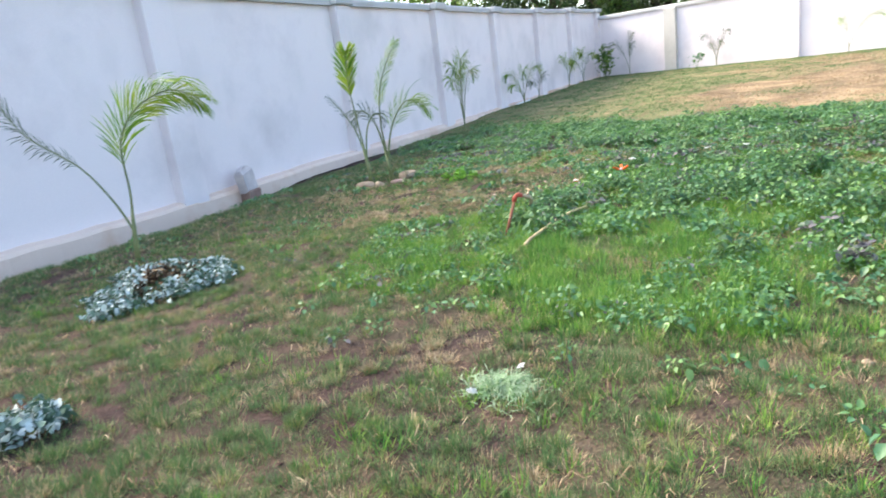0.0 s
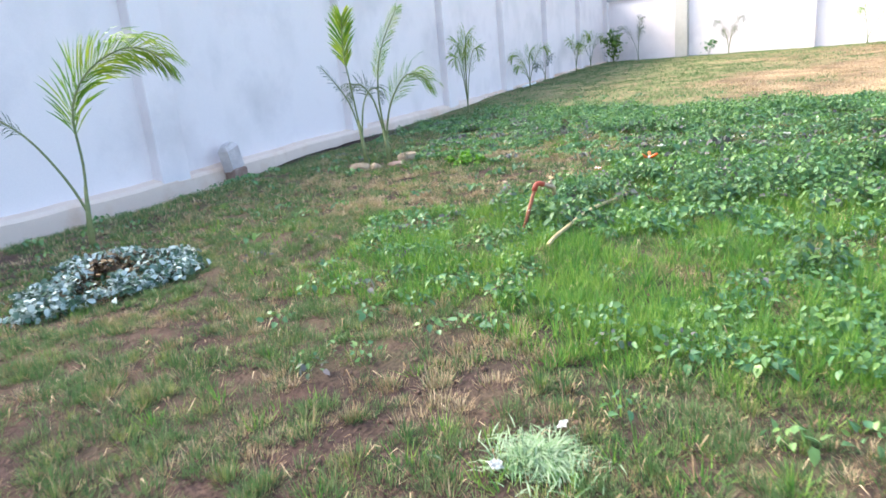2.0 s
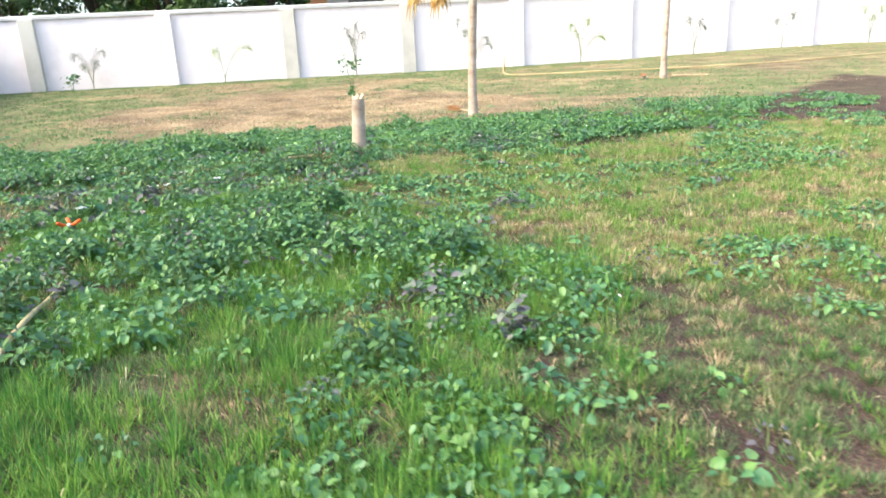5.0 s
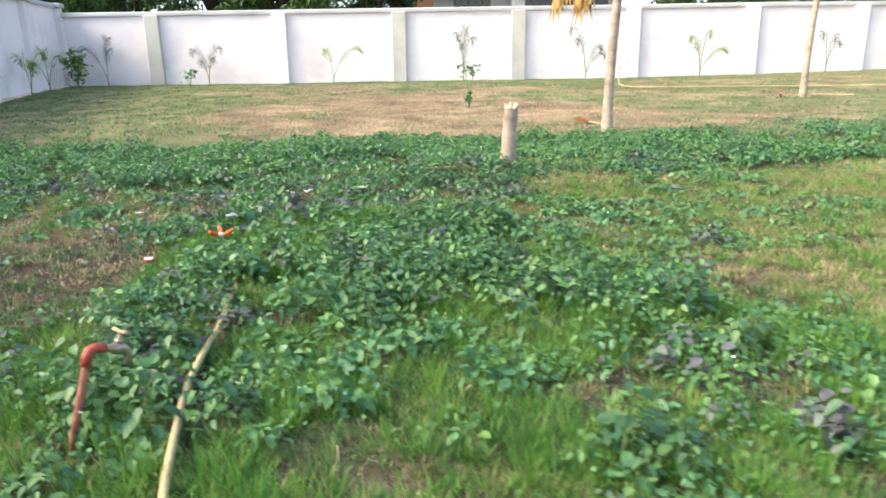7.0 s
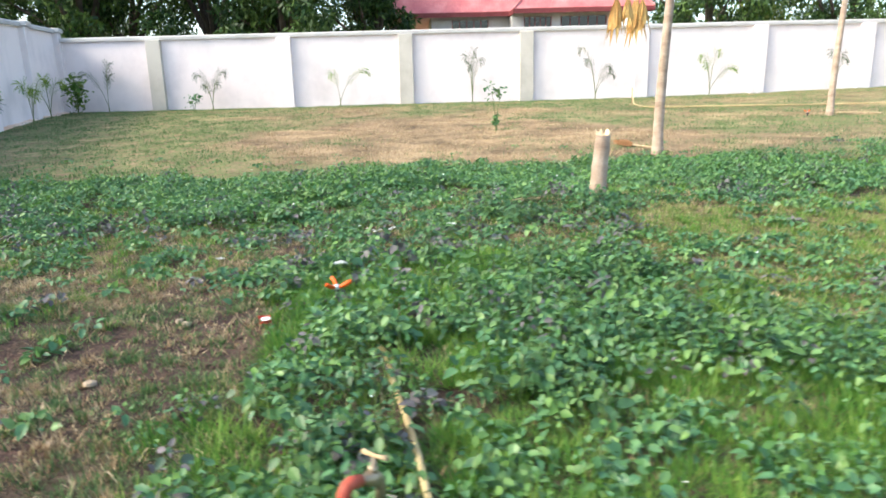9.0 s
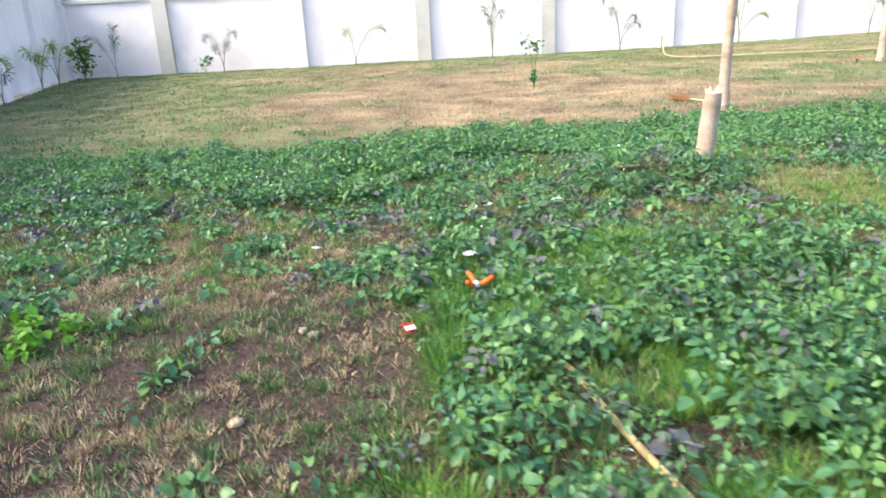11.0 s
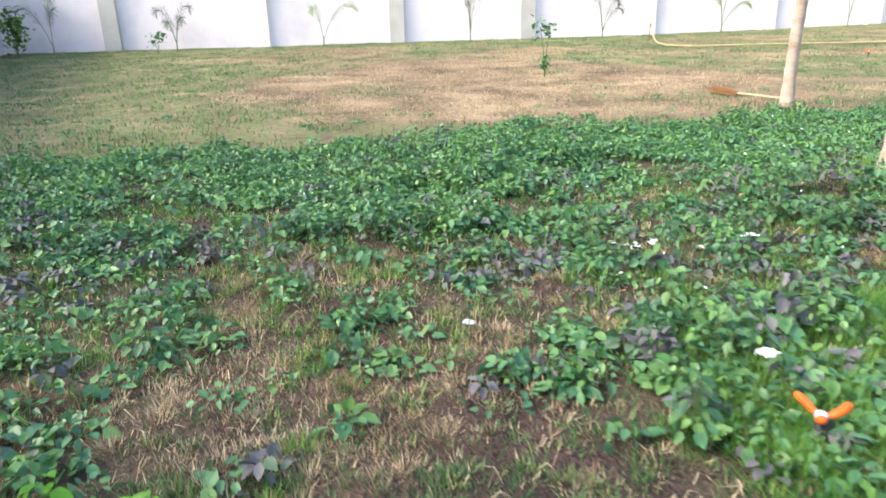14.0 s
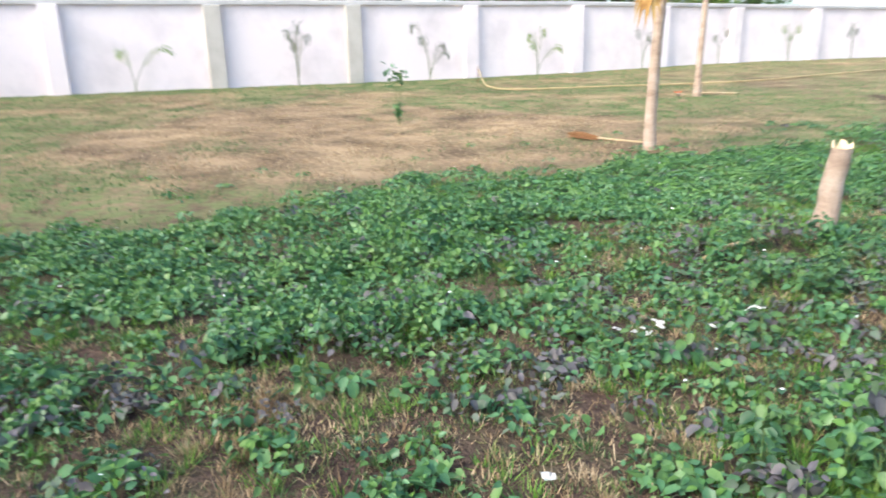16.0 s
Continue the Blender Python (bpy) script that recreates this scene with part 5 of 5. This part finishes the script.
def grow():
    rnd = np.random.RandomState(3)
    # short lawn in tufts, thin over soil patches
    x, y = scatter(rnd, 78000, -1.0, 9.5, -5.0, 11.5)
    soil = 0.30 * fbm(x + 3, y + 11, 1.2) + 0.70 * fbm(x + 9, y + 1, 4.6)
    keep = in_yard(x, y) & (soil + rnd.normal(0, 0.02, len(x)) > 0.355 - 0.05 * (x > 6.0) + 0.035 * zone(x, y, Z_BARE, 0.4) - 0.12 * zone(x, y, Z_RIGHT, 0.6) - 0.05 * (y < 2.2) + 0.03 * (1 - smooth(1.6, 2.8, x)) * smooth(2.0, 3.2, y))
    keep &= rnd.rand(len(x)) > 0.15 * np.maximum(zone(x, y, Z_BARE, 0.25), 0.7 * zone(x, y, Z_BROWN, 0.4))
    keep &= rnd.rand(len(x)) > 0.5 * weed_cover(x, y)
    x, y = x[keep], y[keep]
    keep = (x > 6.0) | (rnd.rand(len(x)) < 0.62)
    x, y = x[keep], y[keep]
    near = (x < 3.8) & (y > -0.4) & (y < 6.4)
    bx, by, ba, bl, k = mounds(rnd, x, y, np.where(near, 96, np.where(x < 6.0, 38, np.where(zone(x, y, Z_RIGHT, 0.6) > 0.4, 30, 15))), np.where(x < 6.0, 0.056, 0.040))
    h = (0.026 + 0.032 * rnd.rand(len(x)))[k] * rnd.uniform(0.5, 1.35, len(k)) * (1.3 - 0.4 * bl)
    sere = 0.5 * fbm(x + 63, y + 21, 1.6) + 0.5 * fbm(x + 5, y + 77, 8.0) + 0.02 * zone(x, y, Z_RIGHT, 0.5) + 0.22 * zone(x, y, Z_RUST, 0.3) + 0.14 * zone(x, y, Z_BROWN) + 0.15 * zone(x, y, Z_BARE, 0.5) + 0.16 * zone(x, y, Z_OPEN, 0.3) + 0.05 * zone(x, y, Z_MID, 0.5)
    dry = (sere + rnd.normal(0, 0.12, len(x)) > 0.67)[k] ^ (rnd.rand(len(k)) < 0.13)
    pale = (rnd.rand(len(x)) < 0.8 * zone(x, y, Z_RIGHT, 0.7) + 0.25 * zone(x, y, Z_MID, 0.5) + 0.10)[k] & ~dry
    for nm, sel, mat, lab in (("pale_lawn", pale, M_PALE, "pale yellowish green lawn grass"), ("lawn_grass", ~dry & ~pale, M_GRASS, "short patchy green lawn grass over soil"), ("dry_grass", dry, M_STRAW, "short dry straw-coloured grass tufts")):
        ob = place(nm, blade_mesh(nm, bx[sel], by[sel], ground_z(bx[sel], by[sel]) - 0.01, h[sel], np.where(near[k][sel], 0.0019 if mat is M_STRAW else 0.0022, 0.0040), rnd, 1.0, far=True, out=(ba[sel], bl[sel])), mat)
        tagged(ob, lab, "grass", kind="stuff")
    # taller splayed dry tufts
    x, y = scatter(rnd, 10500, -2.0, 9.5, -5.0, 9.5)
    keep = in_yard(x, y) & (rnd.rand(len(x)) < 0.04 + 0.22 * zone(x, y, Z_RIGHT, 0.5) + 0.5 * zone(x, y, Z_RUST, 0.3) + 0.85 * zone(x, y, Z_OPEN, 0.3) + 0.26 * zone(x, y, Z_MID, 0.5) + 0.85 * zone(x, y, Z_BARE, 0.6) + 0.5 * zone(x, y, Z_BROWN)) & (rnd.rand(len(x)) > 0.85 * zone(x, y, Z_NEARWEED))
    keep &= fbm(x + 21, y + 60, 1.6) > 0.47
    x, y = x[keep], y[keep]
    bx, by, ba, bl, k = mounds(rnd, x, y, 90, 0.055)
    h = (0.032 + 0.042 * rnd.rand(len(x)))[k] * rnd.uniform(0.5, 1.2, len(k))
    tagged(place("dry_tufts", blade_mesh("dry_tufts", bx, by, ground_z(bx, by) - 0.01, h, np.full(len(k), 0.0020), rnd, 1.25, far=True, out=(ba, bl)), M_STRAW), "splayed tufts of dead straw-coloured grass", "grass", kind="stuff")
    # lush taller grass
    x, y = scatter(rnd, 22000, -1.0, 12.0, -4.0, 9.0)
    p = 0.85 * zone(x, y, Z_LUSH, 0.4) + 0.95 * zone(x, y, Z_NEARWEED, 0.4) + 0.14 * (fbm(x + 70, y, 1.1) > 0.55) + 0.32 * zone(x, y, Z_MID, 0.5) + 0.4 * zone(x, y, Z_BAND, 0.5) + 0.55 * zone(x, y, Z_RIGHT, 0.6) + 0.22 * (x < 3.2) * (y < 3.0)
    keep = in_yard(x, y) & (rnd.rand(len(x)) < p) & (rnd.rand(len(x)) > zone(x, y, Z_BARE, 0.2)) & (fbm(x + 5, y + 90, 2.2) > 0.40)
    x2, y2 = scatter(rnd, 9500, 1.6, 7.3, 0.7, 5.7)
    more = rnd.rand(len(x2)) < np.maximum(zone(x2, y2, Z_LUSH, 0.4), 0.8 * zone(x2, y2, Z_NEARWEED, 0.4)) * (0.10 + 0.90 * smooth(0.42, 0.56, fbm(x2 + 5, y2 + 90, 2.4)))
    more &= rnd.rand(len(x2)) > zone(x2, y2, Z_BARE, 0.2)
    x, y = np.append(x[keep], x2[more]), np.append(y[keep], y2[more])
    keep = (x > 4.75) | (np.abs(y - 3.69 - 0.19 * (x - 3.05)) > 0.06)
    x, y = x[keep], y[keep]
    bx, by, ba, bl, k = mounds(rnd, x, y, 26, 0.05)
    h = (0.045 + 0.06 * rnd.rand(len(x)) + 0.04 * zone(x, y, Z_NEARWEED, 0.4) + 0.03 * zone(x, y, Z_LUSH, 0.4))[k] * rnd.uniform(0.5, 1.2, len(k))
    tagged(place("lush_grass", blade_mesh("lush_grass", bx, by, ground_z(bx, by) - 0.01, h, np.where(x[k] < 5.5, 0.0034, 0.0040), rnd, 0.85, far=True, out=(ba, 0.85 * bl)), M_LUSH), "lush bright green grass clumps", "grass", kind="stuff")
    # far grass: greener under the left wall and along the far wall's corner, straw elsewhere
    x, y = scatter(rnd, 620000, 9.0, 29.5, -30.0, 18.0)
    keep = in_yard(x, y, 0.15) & (y > -2.2 * x + 2) & (rnd.rand(len(x)) > 0.8 * weed_cover(x, y)) & (rnd.rand(len(x)) < 0.25 + 0.75 * smooth(-12.0, -4.0, y))
    x, y = x[keep], y[keep]
    green = far_green(x, y)
    isg = green + 2.2 * (fbm(x, y, 0.55) - 0.5) + 0.9 * (fbm(x + 8, y, 2.0) - 0.5) + rnd.normal(0, 0.25, len(x)) > 0.12
    thin = rnd.rand(len(x)) < np.where(isg, 1.0, 0.75) * (1 - 0.75 * zone(x, y, Z_DIRT, 0.6)) * (0.12 + 0.88 * smooth(0.40, 0.56, fbm(x + 4, y + 14, 2.4)))
    x, y, isg = x[thin], y[thin], isg[thin]
    for nm, sel, mat, lab in (("far_lawn", isg, M_GRASS, "short green grass along the boundary walls"), ("far_dry_grass", ~isg, M_STRAW, "sparse dry straw-coloured grass")):
        n = int(sel.sum())
        tagged(place(nm, blade_mesh(nm, x[sel], y[sel], ground_z(x[sel], y[sel]) - 0.01, rnd.uniform(0.03, 0.085, n), np.full(n, 0.0068), rnd, 1.1, far=True), mat), lab, "grass", kind="stuff")
    # cut grass pile
    n = 900
    a, r = rnd.uniform(0, 2 * math.pi, n), np.abs(rnd.normal(0, 0.075, n))
    x, y = 1.21 + r * np.cos(a), 2.53 + r * np.sin(a) * 1.2
    me = blade_mesh("cut_grass_pile", x, y, ground_z(x, y) + 0.04 + 0.16 * (1 - r / 0.2) * rnd.rand(n), rnd.uniform(0.06, 0.14, n), np.full(n, 0.003), rnd, 1.2)
    co = np.empty(len(me.vertices) * 3, dtype=np.float32)
    me.vertices.foreach_get("co", co)
    co = co.reshape(-1, 3)
    g0 = gz(1.21, 2.53)
    co[:, 2] = g0 + (co[:, 2] - g0) * 0.22
    me.vertices.foreach_set("co", co.reshape(-1))
    tagged(place("cut_grass_pile", me, M_CUTGRASS), "small pile of pale wilted cut grass", "grass", kind="stuff")

    # broad-leaved weeds: plants with a few whorls of leaves
    x, y = scatter(rnd, 54000, 1.0, 14.5, -7.0, 11.0)
    keep = in_yard(x, y, 0.5) & (rnd.rand(len(x)) < weed_cover(x, y))
    keep &= np.hypot(x - 8.42, y - 2.20) > 0.13
    x, y = x[keep], y[keep]
    tall = 0.06 + 0.15 * smooth(0.35, 0.65, fbm(x + 9, y + 33, 1.2)) * zone(x, y, Z_NEARWEED, 0.5) + 0.15 * zone(x, y, Z_BAND, 0.5) * smooth(0.35, 0.75, fbm(x, y, 1.1))
    tall = tall * rnd.uniform(0.6, 1.25, len(x))
    grey = 0.05 + 0.26 * zone(x, y, Z_MID, 0.4) + 0.10 * zone(x, y, Z_BAND, 0.4) * (1 - smooth(8.6, 10.0, x)) + 0.05 * zone(x, y, Z_NEARWEED, 0.4)
    pur = rnd.rand(len(x)) < grey * (0.6 + 0.8 * smooth(0.42, 0.60, fbm(x + 15, y + 25, 1.6)))
    keep = np.hypot(x - 5.74, y - 6.54) > 0.22
    x, y, tall, pur = x[keep], y[keep], tall[keep], pur[keep]
    per = 13
    k = np.repeat(np.arange(len(x)), per)
    u = np.tile(np.arange(per) / (per - 1), len(x))
    az = (rnd.uniform(0, 6.28, len(x)))[k] + np.tile(np.arange(per) * 2.4, len(x))
    reach = (0.035 + 0.055 * (1 - u)) * rnd.uniform(0.6, 1.3, len(k))
    lx, ly = x[k] + np.cos(az) * reach, y[k] + np.sin(az) * reach
    lz = ground_z(x[k], y[k]) + tall[k] * (0.35 + 0.65 * u) + 0.01
    size = (0.036 + 0.010 * smooth(5.0, 6.4, x + 0.5 * (y - 3)) + 0.008 * zone(x, y, Z_NEARWEED, 0.4))[k] * (1.25 - 0.5 * u) * (rnd.uniform(0.6, 1.45, len(x)))[k]
    young = (u > 0.7) & (rnd.rand(len(x))[k] < 0.6) & ~pur[k]
    for nm, sel, mat, lab in (("weed_shoots", young, M_TIP, "young lighter green weed leaves"), ("weeds", ~pur[k] & ~young, M_WEED, "dense low broad-leaved green weeds"), ("purple_weeds", pur[k], M_PURPLE, "low weeds with greyish purple leaves")):
        v, f = oval_leaves(np.stack([lx[sel], ly[sel], lz[sel]], 1), size[sel], rnd, 0.6, az[sel], plain=True)
        tagged(place(nm, raw_mesh(nm, v, f), mat), lab, "weeds", kind="stuff")
    tagged(place("weed_stems", blade_mesh("weed_stems", x, y, ground_z(x, y) - 0.01, tall + 0.02, np.full(len(x), 0.003), rnd, 0.1), M_WEEDSTEM), "thin green weed stems", "weeds", kind="stuff")
    # dead straw lying on the soil
    x, y = scatter(rnd, 26000, -1.0, 9.0, -3.0, 10.0)
    keep = in_yard(x, y) & (rnd.rand(len(x)) < 0.25 + 0.5 * zone(x, y, Z_BARE, 0.4) + 0.4 * zone(x, y, Z_MID, 0.4) + 0.3 * zone(x, y, Z_BROWN, 0.4)) & (fbm(x + 44, y + 4, 2.5) > 0.42)
    x, y = x[keep], y[keep]
    ob = place("dead_straw", blade_mesh("dead_straw", x, y, ground_z(x, y) + 0.006, rnd.uniform(0.03, 0.10, len(x)), np.full(len(x), 0.0022), rnd, 1.5, out=(rnd.uniform(0, 6.28, len(x)), rnd.uniform(1.3, 1.55, len(x)))), M_STRAW)
    tagged(ob, "dead straw lying over bare soil", "straw", kind="stuff")
    # crumbs of soil
    x, y = scatter(rnd, 14000, -1.0, 8.5, -2.0, 9.0)
    keep = in_yard(x, y) & (rnd.rand(len(x)) < 0.2 + 0.8 * zone(x, y, Z_BARE, 0.4) + 0.5 * zone(x, y, Z_BROWN, 0.4)) & (rnd.rand(len(x)) > weed_cover(x, y))
    x, y = x[keep], y[keep]
    n = len(x)
    s = rnd.uniform(0.004, 0.016, n)[:, None, None]
    oct6 = np.array([(1, 0, 0), (0, 1, 0), (-1, 0, 0), (0, -1, 0), (0, 0, 0.8), (0, 0, -0.8)])[None] * rnd.uniform(0.6, 1.4, (n, 6, 3))
    v = np.stack([x, y, ground_z(x, y) + 0.003], 1)[:, None] + oct6 * s
    i = np.arange(n)[:, None] * 6
    f = np.concatenate([i + q for q in ([0, 1, 4], [1, 2, 4], [2, 3, 4], [3, 0, 4], [1, 0, 5], [2, 1, 5], [3, 2, 5], [0, 3, 5])], 0)
    tagged(place("soil_crumbs", raw_mesh("soil_crumbs", v.reshape(-1, 3), f), M_CRUMB), "small crumbs of reddish brown soil", "soil", kind="stuff")
    # tiny white flowers among the weeds
    x, y = scatter(rnd, 900, 3.0, 12.5, -3.0, 9.0)
    keep = in_yard(x, y) & (rnd.rand(len(x)) < 0.6 * weed_cover(x, y))
    x, y = x[keep], y[keep]
    v, f = oval_leaves(np.stack([x, y, ground_z(x, y) + rnd.uniform(0.10, 0.20, len(x))], 1), np.full(len(x), 0.018), rnd, 0.4)
    tagged(place("weed_flowers", raw_mesh("weed_flowers", v, f), M_WHITE), "tiny white flowers among the weeds", "flowers", kind="stuff")
    # small pale seed heads and twigs over the lawn
    x, y = scatter(rnd, 500, -1.5, 9.0, -3.0, 9.0)
    ob = place("dry_twigs", blade_mesh("dry_twigs", x, y, ground_z(x, y) + 0.005, rnd.uniform(0.04, 0.11, len(x)), np.full(len(x), 0.0014), rnd, 1.5, out=(rnd.uniform(0, 6.28, len(x)), rnd.uniform(1.3, 1.55, len(x)))), M_STICK)
    tagged(ob, "scattered dry twigs and straws on the lawn", "twigs", kind="stuff")


grow()


# ---- single weed plants and tufts along the walked strip ----
_lv, _lf = oval_leaves(np.array([[0.5, 0.0, 0.0]]), np.array([1.0]), np.random.RandomState(2), 0.0, np.array([0.0]))
LEAF_MESH = raw_mesh("weed_leaf", _lv, _lf)
LEAF_MESH.materials.append(M_LEAF1)


def weed_variant(seed, tall, leaves):
    """A weed with a stem and separate leaves that share one mesh."""
    rnd = random.Random(seed)
    root = thing("weed_plant", pose(0, 0, 0), "broad-leaved green weed with heart-shaped leaves", "weed", group="broad-leaved weeds")
    bm = bmesh.new()
    tube(bm, [(0, 0, -0.03), (0.004, 0, tall * 0.5), (0, 0.004, tall)], [0.004, 0.003, 0.0018], 5)
    for k in range(leaves):
        u = k / (leaves - 1)
        az = 2.4 * k + rnd.uniform(-0.3, 0.3)
        r = (0.055 - 0.045 * u) * rnd.uniform(0.6, 1.3)
        z = tall * (0.3 + 0.7 * u)
        tube(bm, [(0, 0, z * 0.8), (math.cos(az) * r, math.sin(az) * r, z)], 0.0016, 3, cap=False)
        leaf = new("leaf", LEAF_MESH)
        leaf.parent = root
        s = (0.066 - 0.030 * u) * rnd.uniform(0.7, 1.25)
        leaf.matrix_local = pose(math.cos(az) * r, math.sin(az) * r, z, rnd.uniform(-28, 28), rnd.uniform(-12, 38), math.degrees(az)) @ Matrix.Scale(s, 4)
    part("stem", bm, M_WEEDSTEM, root)
    return root


def plant_weeds():
    rnd = np.random.RandomState(17)
    variants = [weed_variant(s, t, n) for s, t, n in ((1, 0.20, 13), (2, 0.16, 11), (3, 0.24, 14), (4, 0.13, 9), (5, 0.18, 12))]
    x, y = scatter(rnd, 4000, 3.0, 8.0, 1.0, 7.5)
    keep = rnd.rand(len(x)) < weed_cover(x, y) - 0.25
    x, y = x[keep][:270], y[keep][:270]
    for i, (px, py) in enumerate(zip(x, y)):
        src = variants[i % 5]
        m = pose(px, py, gz(px, py), rnd.uniform(-8, 8), rnd.uniform(-8, 8), rnd.uniform(0, 360))
        if i < 5:
            variants[i].matrix_world = m
        else:
            ob = copy_thing(src, m)
            s = rnd.uniform(0.75, 1.2)
            ob.scale = (s, s, s)


plant_weeds()
